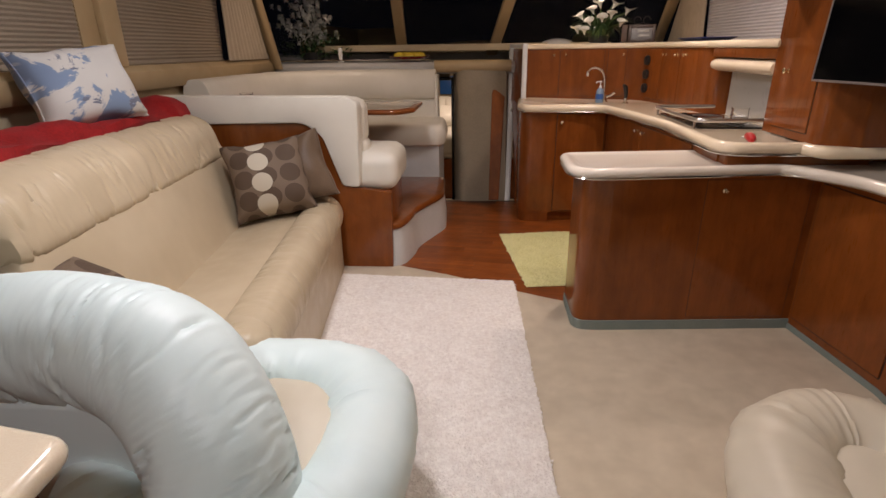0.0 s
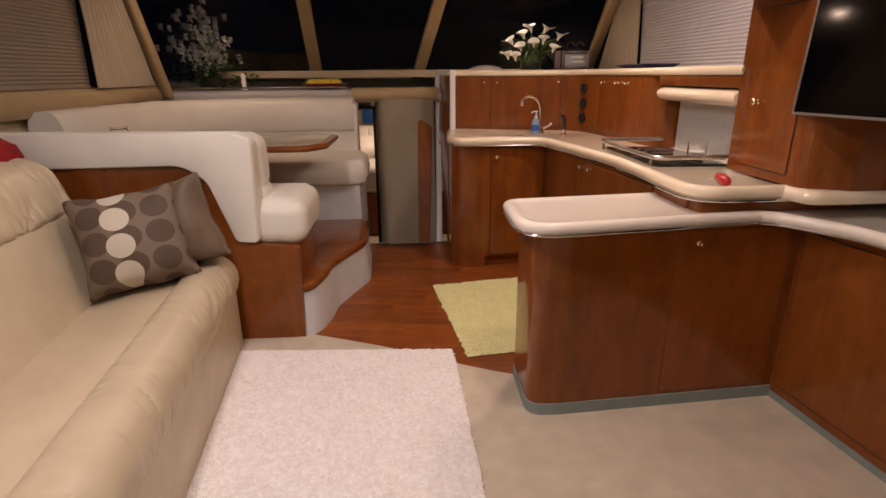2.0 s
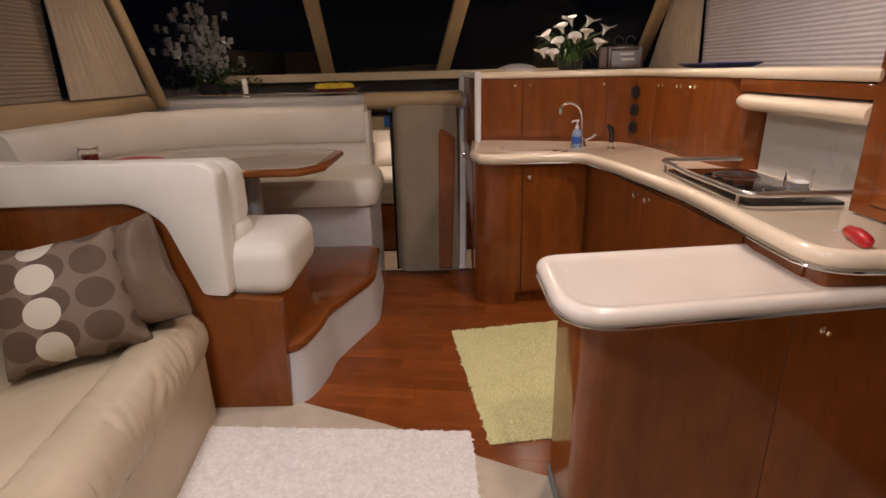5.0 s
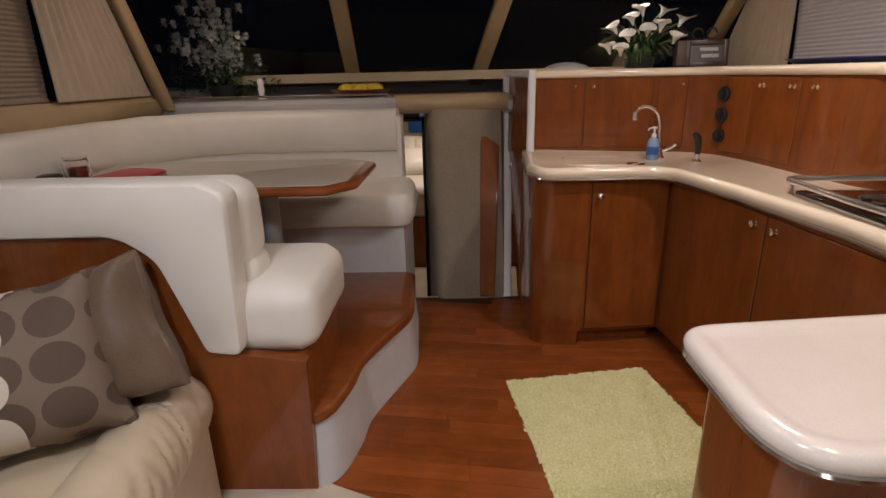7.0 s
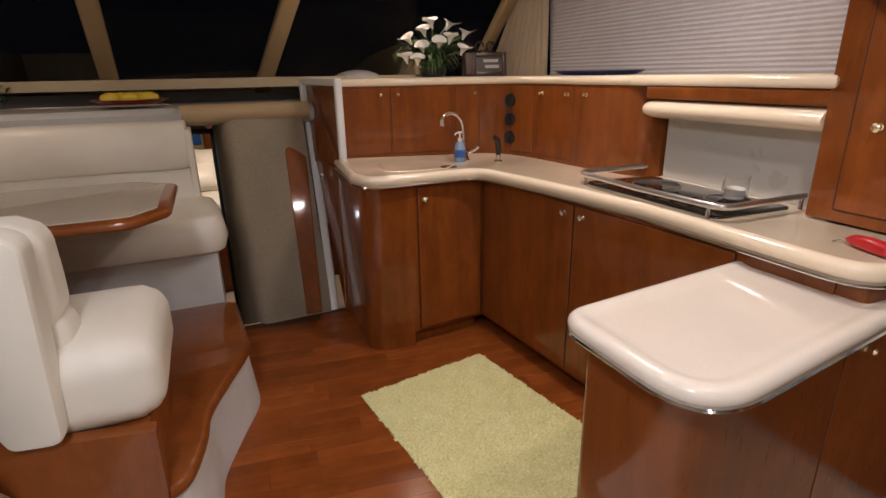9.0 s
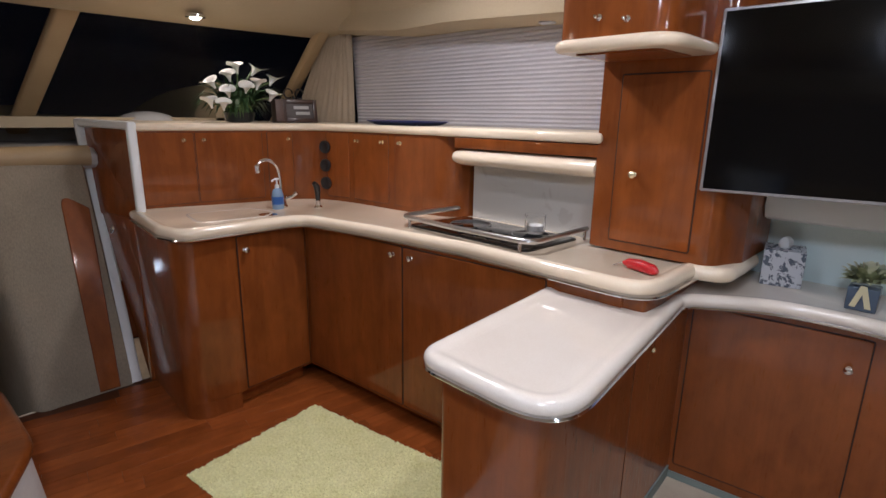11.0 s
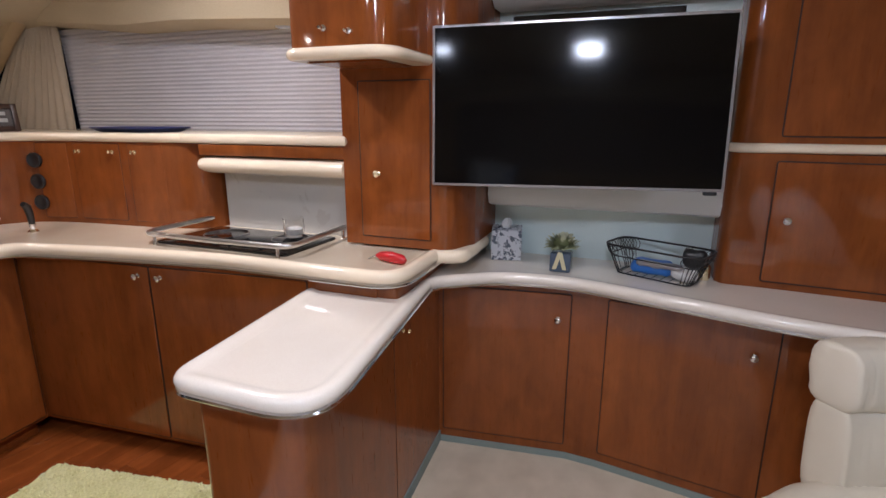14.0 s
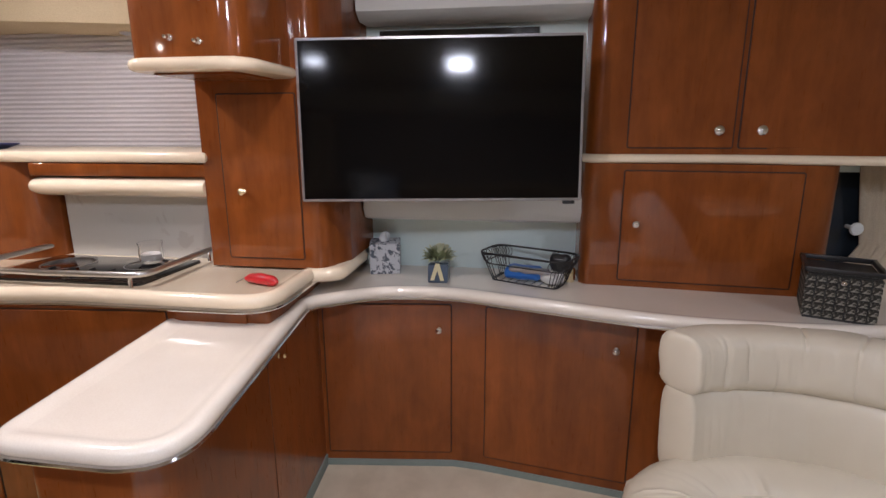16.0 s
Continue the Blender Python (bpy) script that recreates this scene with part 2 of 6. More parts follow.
def glass(name, colour=(1, 1, 1), rough=0.0):
    m, nt, b = material(name, rough)
    b.inputs["Base Color"].default_value = (*colour, 1)
    b.inputs["Transmission Weight"].default_value = 1.0
    b.inputs["IOR"].default_value = 1.45
    return m


CHERRY = wood("cherry varnish", (0.155, 0.040, 0.008), (0.258, 0.071, 0.013))
CHERRY_DOOR = wood("cherry door varnish", (0.160, 0.041, 0.0085), (0.275, 0.077, 0.0140))
CHERRY_FLAT = wood("cherry along x", (0.155, 0.040, 0.008), (0.258, 0.071, 0.013), (0.9, 14, 14))
PLANK = wood("floor plank varnish", (0.20, 0.048, 0.009), (0.31, 0.082, 0.016), (1.0, 16, 16), 0.36, 0.4, True)
PLANK.node_tree.nodes["Principled BSDF"].inputs["Coat Roughness"].default_value = 0.2
SEAM = plain("dark joint", (0.03, 0.01, 0.004), 0.6)
BEDDING = plain("brown joint", (0.07, 0.02, 0.006), 0.5)
CREAM = speckled("cream solid surface", (0.86, 0.71, 0.52), (0.92, 0.80, 0.62), 0.2)
WHITE_TOP = speckled("white solid surface", (0.80, 0.72, 0.62), (0.88, 0.81, 0.72), 0.2)
LEATHER = leather("cream leather", (0.51, 0.41, 0.275), (0.59, 0.485, 0.335))
LEATHER_CHAIR = leather("ivory leather", (0.62, 0.55, 0.43), (0.70, 0.63, 0.51))
# cream leather with the cool light on it mixed into the colour as aqua
LEATHER_COOL_LIT = leather("cool-lit leather", (0.69, 0.83, 0.83), (0.78, 0.90, 0.89), 0.42)
VINYL = leather("white vinyl", (0.72, 0.685, 0.60), (0.80, 0.765, 0.68), 0.4)
CARPET = cloth("beige carpet", (0.54, 0.45, 0.33), (0.70, 0.60, 0.46), 500, 0.95, 0.6, 9, sheen=0.2)
CARPET_GREY = cloth("grey carpet lining", (0.60, 0.60, 0.59), (0.72, 0.72, 0.71), 500, 0.95, 0.6, 7)
TOE = cloth("grey green carpet strip", (0.22, 0.27, 0.25), (0.28, 0.33, 0.31), 500, 0.95, 0.5, 7)
RUG = cloth("white shag", (0.86, 0.79, 0.74), (0.92, 0.87, 0.83), 60, 0.95, 0.3, 10, sheen=0.4)
MAT = cloth("lime shag", (0.76, 0.72, 0.36), (0.88, 0.84, 0.50), 90, 0.95, 0.6, 14)
HEADLINER = cloth("beige headliner", (0.50, 0.41, 0.27), (0.56, 0.47, 0.32), 300, 0.8, 0.15, 3)
PAD = leather("tan vinyl padding", (0.42, 0.305, 0.165), (0.49, 0.365, 0.21), 0.45)
SUEDE = cloth("grey suede panel", (0.27, 0.225, 0.165), (0.34, 0.285, 0.21), 200, 0.9, 0.15, 4, (1, 1, 0.15))
BLIND_TAN = cloth("tan pleated blind", (0.28, 0.228, 0.170), (0.33, 0.27, 0.205), 300, 0.9, 0.2, 4)
BLIND_LILAC = cloth("pale lilac pleated blind", (0.53, 0.52, 0.55), (0.60, 0.59, 0.62), 300, 0.9, 0.2, 4)
CURTAIN = cloth("cream curtain", (0.46, 0.385, 0.285), (0.54, 0.455, 0.345), 300, 0.9, 0.2, 9)
CHROME = plain("chrome", (0.82, 0.82, 0.84), 0.12, 1.0)
BRASS = plain("pale brass", (0.85, 0.74, 0.50), 0.2, 1.0)
STEEL = plain("brushed steel", (0.55, 0.55, 0.56), 0.3, 1.0)
BLACK = plain("black plastic", (0.015, 0.015, 0.016), 0.35)
NIGHT_PANE = plain("dark window glass", (0.030, 0.038, 0.048), 0.10)
BLACK_GLASS = plain("black ceramic glass", (0.004, 0.004, 0.005), 0.05, 0, 0.0)
SCREEN = plain("switched-off screen", (0.002, 0.002, 0.0025), 0.085)
SCREEN.node_tree.nodes["Principled BSDF"].inputs["Specular IOR Level"].default_value = 0.28
SILVER = plain("silver bezel", (0.45, 0.44, 0.46), 0.3, 0.8)
NICHE = speckled("pale green laminate", (0.70, 0.82, 0.80), (0.76, 0.87, 0.85), 0.35)
SOFT_WHITE = plain("off-white vinyl", (0.82, 0.84, 0.83), 0.45)
FIBRE = speckled("white fibreglass", (0.50, 0.50, 0.49), (0.56, 0.56, 0.55), 0.5)
RED_CLOTH = cloth("red chenille", (0.20, 0.006, 0.007), (0.33, 0.012, 0.012), 120, 0.9, 0.8, 12, sheen=0.05)
RED = plain("red plastic", (0.50, 0.015, 0.02), 0.35)
RED_DARK = plain("dark red glaze", (0.22, 0.012, 0.01), 0.2, 0, 0.5)
TAUPE = cloth("taupe satin", (0.115, 0.074, 0.046), (0.170, 0.112, 0.072), 260, 0.42, 0.2, 8, sheen=0.05)
LEAF = plain("dark green leaf", (0.035, 0.085, 0.025), 0.45)
LEAF_PALE = plain("pale green leaf", (0.13, 0.20, 0.06), 0.5)
PETAL = plain("white petal", (0.90, 0.89, 0.85), 0.5)
BLUE = plain("blue plastic", (0.03, 0.17, 0.58), 0.35)
NAVY = plain("navy plastic", (0.015, 0.025, 0.13), 0.35)
YELLOW = plain("yellow fruit skin", (0.75, 0.55, 0.05), 0.4)
PAPER = plain("white paper", (0.78, 0.78, 0.77), 0.8)
CLEAR = glass("clear glass")
PANE = glass("window glass", (0.9, 0.92, 0.93))
PANE.node_tree.nodes["Principled BSDF"].inputs["IOR"].default_value = 1.15
TABLE_TOP = speckled("glossy beige table top", (0.52, 0.45, 0.36), (0.60, 0.53, 0.44), 0.08)
GREY_POST = plain("grey enamel", (0.48, 0.50, 0.50), 0.4)


def dotted_cloth():
    """Taupe cloth with columns of large overlapping discs, some pale and some brown."""
    m, nt, b = material("dotted taupe cloth", 0.7, 0, 0, 0.3)
    base = ramp(nt, noisy(nt, coords(nt), 200, 2), [(0.3, (0.165, 0.118, 0.085)), (0.7, (0.20, 0.148, 0.108))])
    col = base
    for k, (shift, stops) in enumerate((((0.55, 0.6), (0.185, 0.132, 0.094)), ((0.05, 0.1), (0.10, 0.066, 0.045)), ((0.3, 0.35), (0.56, 0.50, 0.40)))):
        sep, c = nt.nodes.new("ShaderNodeSeparateXYZ"), coords(nt, (8.2, 8.8, 1))
        nt.links.new(c, sep.inputs[0])
        offs = []
        for axis, s in zip((0, 1), shift):
            a = node(nt, "ShaderNodeMath")
            a.operation = "ADD"
            nt.links.new(sep.outputs[axis], a.inputs[0])
            a.inputs[1].default_value = s
            w = nt.nodes.new("ShaderNodeMath")
            w.operation = "PINGPONG" if k < 2 or axis == 1 else "ABSOLUTE"
            nt.links.new(a.outputs[0], w.inputs[0])
            if k < 2 or axis == 1:
                w.inputs[1].default_value = 0.5
            offs.append(w.outputs[0])
        comb = nt.nodes.new("ShaderNodeCombineXYZ")
        for i, o in enumerate(offs):
            nt.links.new(o, comb.inputs[i])
        ln = nt.nodes.new("ShaderNodeVectorMath")
        ln.operation = "LENGTH"
        nt.links.new(comb.outputs[0], ln.inputs[0])
        inside = nt.nodes.new("ShaderNodeMath")
        inside.operation = "LESS_THAN"
        nt.links.new(ln.outputs["Value"], inside.inputs[0])
        inside.inputs[1].default_value = 0.44
        col = mixed(nt, inside.outputs[0], col, stops)
    nt.links.new(col, b.inputs["Base Color"])
    bump(nt, b, noisy(nt, coords(nt), 300, 2), 0.25)
    return m


def printed_cloth(name, ground, inks, scale, deep=1.0):
    m, nt, b = material(name, 0.75, 0, 0, 0.3)
    col = ground
    for k, (ink, lo) in enumerate(inks):
        f = noisy(nt, coords(nt, (1, 1.3, deep), (0, 0, 40 * k)), scale * (1 + 0.6 * k), 5, 0.65, 0.8)
        col = mixed(nt, ramp(nt, f, [(lo, (0, 0, 0)), (lo + 0.03, (1, 1, 1))]), col, ink)
    nt.links.new(col, b.inputs["Base Color"])
    bump(nt, b, noisy(nt, coords(nt), 300, 2), 0.2)
    return m


DOTS = dotted_cloth()
PRINT = printed_cloth("blue and white print", (0.60, 0.59, 0.56), [((0.20, 0.28, 0.42), 0.52), ((0.16, 0.18, 0.24), 0.60)], 4.5, 0.05)
TISSUE = printed_cloth("grey floral card", (0.70, 0.72, 0.76), [((0.14, 0.16, 0.20), 0.52)], 34)
WOVEN = printed_cloth("black and beige weave", (0.03, 0.027, 0.022), [((0.26, 0.245, 0.21), 0.50)], 60)
SPLASH = printed_cloth("veined grey laminate", (0.58, 0.57, 0.54), [((0.52, 0.50, 0.47), 0.58)], 5)

# ---- the setting ----
def structure(name, bm, mat, label="", sharp=38):
    return whole(name, bm, mat, label, "", "structure", "", sharp)


structure("floor", box(bmesh.new(), -2.3, 2.35, -1.7, 3.62, -0.06, 0.0), CARPET, "beige cut-pile carpet over the saloon floor")
edge = curve([(-0.45, 3.58, 0), (-0.30, 3.505, 0), (0.07, 3.345, 0), (0.46, 3.135, 0), (0.74, 3.015, 0), (1.05, 2.95, 0)], 8)
wood_floor = structure("wood_floor", box(bmesh.new(), -0.45, 1.75, 2.96, 5.10, 0.001, 0.0035), BEDDING, "dark bedding under the varnished galley floor planks")

structure("wall_aft", box(bmesh.new(), -2.4, 2.45, -1.8, -1.7, -0.1, 2.3), HEADLINER, "plain beige padded wall behind the saloon")
bm = bmesh.new()
box(bm, -2.35, -1.88, -1.7, 3.6, 0, 1.16)
box(bm, -2.35, -1.88, -1.7, 5.7, 1.16, 1.24)
box(bm, -2.35, -1.88, -1.7, 5.0, 1.9, 2.2)
box(bm, -2.35, -1.88, 3.6, 5.7, 0, 1.16)
structure("wall_port", bm, HEADLINER, "beige padded side wall under and over the blinds")
bm = bmesh.new()
box(bm, 2.14, 2.35, -1.7, 6.2, 0, 1.30)
box(bm, 2.14, 2.35, -1.7, 5.6, 1.86, 2.2)
structure("wall_starboard", bm, HEADLINER, "beige padded side wall under and over the blind")

# night outside the side windows
for x, y0, y1, z0, z1 in ((-2.36, -1.7, 5.9, 1.2, 1.95), (2.36, -1.7, 6.2, 1.25, 1.95)):
    w = structure("window", box(bmesh.new(), x - 0.005, x + 0.005, y0, y1, z0, z1), PANE, "dark side window glass behind a blind")

# ceiling: flat over the saloon, sloping down to the windscreen header
bm = bmesh.new()
ys = [(-1.8, 2.15), (4.6, 2.15), (4.85, 2.135), (5.05, 2.08), (5.2, 1.99), (5.35, 1.93), (5.62, 1.90), (5.70, 1.915), (5.72, 1.96), (5.6, 2.3), (-1.8, 2.3)]
loft(bm, [[V(x, y + bow * max(0, min(1, (y - 4.5) / 1.1)), z) for y, z in ys] for x, bow in ((-2.4, -0.30), (-1.6, -0.08), (-0.8, 0.0), (0.6, 0.0), (1.3, -0.05), (1.9, -0.12), (2.45, -0.2))])
structure("ceiling", bm, HEADLINER, "beige vinyl headliner curving down to the windscreen")
# starboard soffit over the galley blind, with a shallow swell
bm = bmesh.new()
rings = []
for k in range(25):
    y = 2.95 + k * 2.5 / 24
    low = 1.795 + 0.055 * max(0, min(1, (y - 3.1) / 1.1)) + max(0, y - 4.6) * 0.10
    inner = 1.86 - 0.05 * math.sin((y - 2.6) * 1.4)
    rings.append([V(2.3, y, low), V(inner + 0.06, y, low), V(inner + 0.015, y, low + 0.015), V(inner, y, low + 0.06), V(inner + 0.01, y, low + 0.12), V(inner - 0.1, y, 2.16), V(2.3, y, 2.16)])
loft(bm, rings)
structure("soffit", bm, HEADLINER, "beige padded soffit above the galley window")
bm = bmesh.new()
loft(bm, [[V(-2.3, y, 1.93), V(-1.80, y, 1.93), V(-1.74, y, 1.97), V(-1.70, y, 2.16), V(-2.3, y, 2.16)] for y in (-1.7, 1, 3, 5.15)])
structure("soffit", bm, HEADLINER, "beige padded soffit above the sofa windows")

# windscreen: base and header lines, mullions, panes
BASE = [(-1.80, 5.66, 1.26), (-1.40, 6.34, 1.28), (-0.675, 6.56, 1.285), (0.305, 6.56, 1.285), (1.25, 6.52, 1.31), (2.05, 6.25, 1.34)]
HEAD = [(-1.78, 5.12, 1.95), (-1.25, 5.48, 1.93), (-0.615, 5.70, 1.93), (0.525, 5.70, 1.92), (1.25, 5.62, 1.92), (1.93, 5.36, 1.95)]


def flatbar(bm, a, b, w, t, side):
    """A flat bar from a to b, w wide along side and t thick, with rounded edges."""
    a, b, side = Vector(a), Vector(b), Vector(side).normalized()
    d = (b - a).normalized()
    out = d.cross(side).normalized()
    sec = rounded([(-w / 2, -t / 2), (w / 2, -t / 2), (w / 2, t / 2), (-w / 2, t / 2)], min(w, t) * 0.35, 3)
    return loft(bm, [[p + side * u[0] + out * u[1] for u in sec] for p in (a, b)])


windscreen = thing("window_1", "dark raked windscreen of three panes at night", "", (-0.2, 6.5, 1.28), kind="structure")
for i, (a, b) in enumerate(((0, 2), (2, 3), (3, 5))):
    bm = bmesh.new()
    lo, hi = BASE[a:b + 1], HEAD[a:b + 1]
    off = V(0, 0.05, 0.01)
    loft(bm, [[Vector(p) + off + V(0, s, 0) for p in lo] + [Vector(p) + off + V(0, s, 0) for p in reversed(hi)] for s in (0, 0.008)])
    part("pane", bm, PANE, windscreen)
for i in (2, 3):
    bm = bmesh.new()
    flatbar(bm, Vector(BASE[i]) - V(0, 0, 0.03), Vector(HEAD[i]) + V(0, -0.02, 0.05), 0.115, 0.06, (1, 0, 0))
    part("mullion", bm, PAD, windscreen, "tan padded windscreen mullion")
bm = bmesh.new()
flatbar(bm, (-1.755, 5.60, 1.16), (-1.76, 5.12, 2.02), 0.085, 0.09, (0.35, 1, 0))
part("pillar", bm, PAD, windscreen, "tan padded corner pillar")
bm = bmesh.new()
flatbar(bm, (1.98, 6.35, 1.28), (1.86, 5.26, 2.02), 0.12, 0.09, (0.0, 1, 0))
part("pillar", bm, PAD, windscreen, "tan padded corner pillar")

# dashboard shelf under the windscreen, open over the companionway
bm = bmesh.new()
out = [(-2.2, 5.62), (-0.22, 5.56), (0.50, 5.50), (0.60, 5.62), (2.2, 5.4), (2.2, 6.2), (1.3, 6.62), (0.2, 6.66), (-0.8, 6.66), (-1.5, 6.46), (-2.2, 5.86)]
slab(bm, out, [(0.02, 1.10), (0, 1.12), (0, 1.17), (0.03, 1.20), (0.05, 1.205)])
structure("dashboard", bm, FIBRE, "grey-white moulded dashboard shelf below the windscreen")
bm = bmesh.new()
sweep(bm, [(0.05 * math.cos(a) * 0.9, 0.055 * math.sin(a)) for a in [k * math.pi / 6 for k in range(12)]], [(p, o) for p, o in [((x, 5.535 - 0.04 * x, 1.165), (0, -1, 0)) for x in (-0.24, 0.0, 0.25, 0.47)]])
structure("trim", bm, PAD, "tan padded roll along the dashboard edge")
bm = bmesh.new()
path = [(-2.15, 5.84, 0)] + [(b[0], b[1] + 0.02, 0) for b in BASE[1:5]] + [(2.1, 6.2, 0)]
loft(bm, [[V(p[0], p[1] - 0.07, 1.19), V(p[0], p[1] - 0.055, 1.27), V(p[0], p[1] + 0.06, 1.29), V(p[0], p[1] + 0.06, 1.19)] for p in path])
structure("trim", bm, FIBRE, "white moulding at the foot of the windscreen")

# padded ledge along the port windows
bm = bmesh.new()
sec = [(0.0, -0.10), (0.07, -0.095), (0.105, -0.05), (0.105, 0.01), (0.07, 0.045), (0.0, 0.05)]
loft(bm, [[V(-1.885 + u + dx, y, 1.205 + w) for u, w in sec] for y, dx in ((-1.69, 0), (2.0, 0), (4.0, 0), (5.0, 0.0), (5.5, 0.0), (5.62, 0.0))])
structure("trim", bm, PAD, "tan vinyl padded ledge under the port windows")
bm = bmesh.new()
box(bm, -1.885, -1.795, 3.27, 3.42, 1.245, 1.95, 0.012)
box(bm, -1.885, -1.83, 3.13, 3.27, 1.245, 1.95, 0.004)
structure("trim", bm, PAD, "tan padded post between two side windows")


def blind(name, x, y0, y1, z0, z1, mat, lean, label, pitch=0.021):
    bm = bmesh.new()
    n = int((z1 - z0) / pitch)
    front, back = [], []
    for k in range(n * 2 + 1):
        z = z0 + (z1 - z0) * k / (n * 2)
        d = 0.007 if k % 2 else 0.0
        s = -1 if x > 0 else 1
        front.append((x + lean * (z - z0) + s * d, z))
        back.append((x + lean * (z - z0) + s * (d - 0.012), z))
    ring = front + back[::-1]
    loft(bm, [[V(u, y, w) for u, w in ring] for y in (y0, y1)])
    th = thing(name, label, "blind", (x, (y0 + y1) / 2, z0))
    part("pleats", bm, mat, th, sharp=20)
    s = -1 if x > 0 else 1
    part("bottom_rail", box(bmesh.new(), x - 0.012, x + 0.012, y0, y1, z0 - 0.004, z0 + 0.012, 0.003), mat, th)
    xt = x + lean * (z1 - z0)
    part("head_rail", box(bmesh.new(), xt - 0.014, xt + 0.014, y0, y1, z1 - 0.02, z1 + 0.004, 0.003), mat, th)
    return th


blind("pleated_blind", -1.84, 3.44, 4.66, 1.258, 1.95, BLIND_TAN, 0.03, "drawn tan pleated blind over a side window")
blind("pleated_blind", -1.84, -1.0, 3.12, 1.258, 1.95, BLIND_TAN, 0.03, "drawn tan pleated blind behind the sofa")
blind("pleated_blind", 2.09, 2.95, 5.30, 1.30, 1.90, BLIND_LILAC, -0.06, "drawn pale pleated blind over the galley window")


def curtain(name, low, high, waves, label, depth=1.0):
    """A gathered curtain between two lines, given as (start, end) low and high."""
    bm = bmesh.new()
    n = waves * 8
    rings = []
    for side in (0.0, 0.006):
        for row in range(7):
            f = row / 6
            a, b = Vector(low[0]).lerp(Vector(high[0]), f), Vector(low[1]).lerp(Vector(high[1]), f)
            d = (b - a).normalized()
            nrm = V(d.y, -d.x, 0)
            amp = 0.016 * depth * (0.55 + 0.45 * f)
            rings.append((side, row, [a.lerp(b, k / n) + nrm * (amp * math.sin(k / n * waves * 2 * math.pi + 0.6 * math.sin(3 * f + k * 0.21)) + side) for k in range(n + 1)]))
    grid = [r for s, row, r in rings if s == 0.0]
    back = [r for s, row, r in rings if s > 0]
    loft(bm, [g + h[::-1] for g, h in zip(grid, back)])
    return whole(name, bm, CURTAIN, label, "curtain")


curtain("curtain", ((-1.79, 4.66, 1.252), (-1.80, 5.50, 1.252)), ((-1.77, 4.60, 1.95), (-1.77, 5.06, 1.95)), 11, "gathered cream curtain beside the windscreen pillar")
curtain("curtain", ((2.05, 5.30, 1.31), (2.02, 6.10, 1.31)), ((1.99, 5.24, 1.97), (1.95, 5.46, 1.97)), 11, "gathered cream curtain beside the galley blind")

# ---- companionway to the forward cabin ----
low = curve([(-0.07, 5.92, -0.6), (-0.055, 5.55, -0.6), (-0.02, 5.22, -0.6), (0.03, 5.085, -0.6), (0.13, 5.075, -0.6), (0.27, 5.08, -0.6), (0.425, 5.085, -0.6)], 5)
high = curve([(-0.07, 5.92, 1.14), (-0.065, 5.78, 1.14), (-0.045, 5.60, 1.14), (-0.005, 5.515, 1.14), (0.10, 5.50, 1.14), (0.26, 5.50, 1.14), (0.425, 5.50, 1.14)], 5)
# the column leans only above the floor
mid = [p.lerp(q, 0.0) + V(0, 0, 0.6) for p, q in zip(low, high)]
bm = bmesh.new()
loft(bm, [ring + [p + V(0.02, 0.06, 0) for p in reversed(ring)] for ring in (low, mid, high)])
structure("wall_companionway", bm, SUEDE, "grey suede-covered leaning wall beside the companionway")
bm = bmesh.new()
box(bm, -0.085, 0.36, 5.92, 5.98, -0.6, 1.2)
box(bm, 0.95, 1.3, 5.92, 5.98, -0.6, 1.2)
box(bm, 0.36, 0.95, 5.92, 5.98, 1.03, 1.2)
box(bm, -1.2, -0.35, 5.92, 5.98, -0.6, 1.2)
box(bm, -0.36, -0.12, 5.92, 5.98, 1.03, 1.2)
structure("wall_bulkhead", bm, SUEDE, "grey bulkhead with the forward cabin doorway")
bm = bmesh.new()
box(bm, -0.105, -0.083, 5.90, 5.99, -0.55, 1.05, 0.008)
box(bm, -0.36, -0.105, 5.90, 5.99, 1.02, 1.05, 0.008)
structure("door_1", bm, BLACK, "dark rubber-edged frame of the forward cabin doorway")
door = thing("door_2", "narrow varnished cherry door in the grey wall", "", (0.33, 5.2, 0.0), kind="structure")
bm = bmesh.new()
n0 = V(0, -0.938, 0.346)
leaf = rounded([(0.275, 0.012), (0.366, 0.012), (0.412, 0.90), (0.296, 0.985)], [0.004, 0.004, 0.015, 0.05], 5)
rows = [[V(p[0], 5.08 + 0.3684 * p[1], p[1]) + n0 * t for p in inset(leaf, i)] for i, t in ((0, -0.006), (0, 0.006), (0.004, 0.010))]
loft(bm, rows)
part("panel", bm, CHERRY, door)
bm = bmesh.new()
box(bm, -0.5, 0.5, 5.10, 5.30, -0.26, -0.22)
box(bm, -0.5, 0.5, 5.10, 5.12, -0.22, 0.002)
box(bm, -0.5, 1.3, 5.30, 7.05, -0.56, -0.52)
structure("floor_cabin", bm, CARPET, "beige carpeted steps down to the forward cabin floor")
bm = bmesh.new()
box(bm, -1.6, 1.4, 8.3, 8.36, -0.6, 1.6)
box(bm, -1.62, -1.56, 5.98, 8.3, -0.6, 1.6)
box(bm, 1.36, 1.42, 5.98, 8.3, -0.6, 1.6)
structure("wall_cabin", bm, HEADLINER, "warm lit walls of the forward cabin")
structure("ceiling_cabin", box(bmesh.new(), -1.65, 1.45, 5.98, 8.4, 1.30, 1.36), HEADLINER, "low headliner of the forward cabin")
bed = thing("bed", "cream quilted berth on a cherry base in the forward cabin", "bed", (-0.3, 7.6, -0.52))
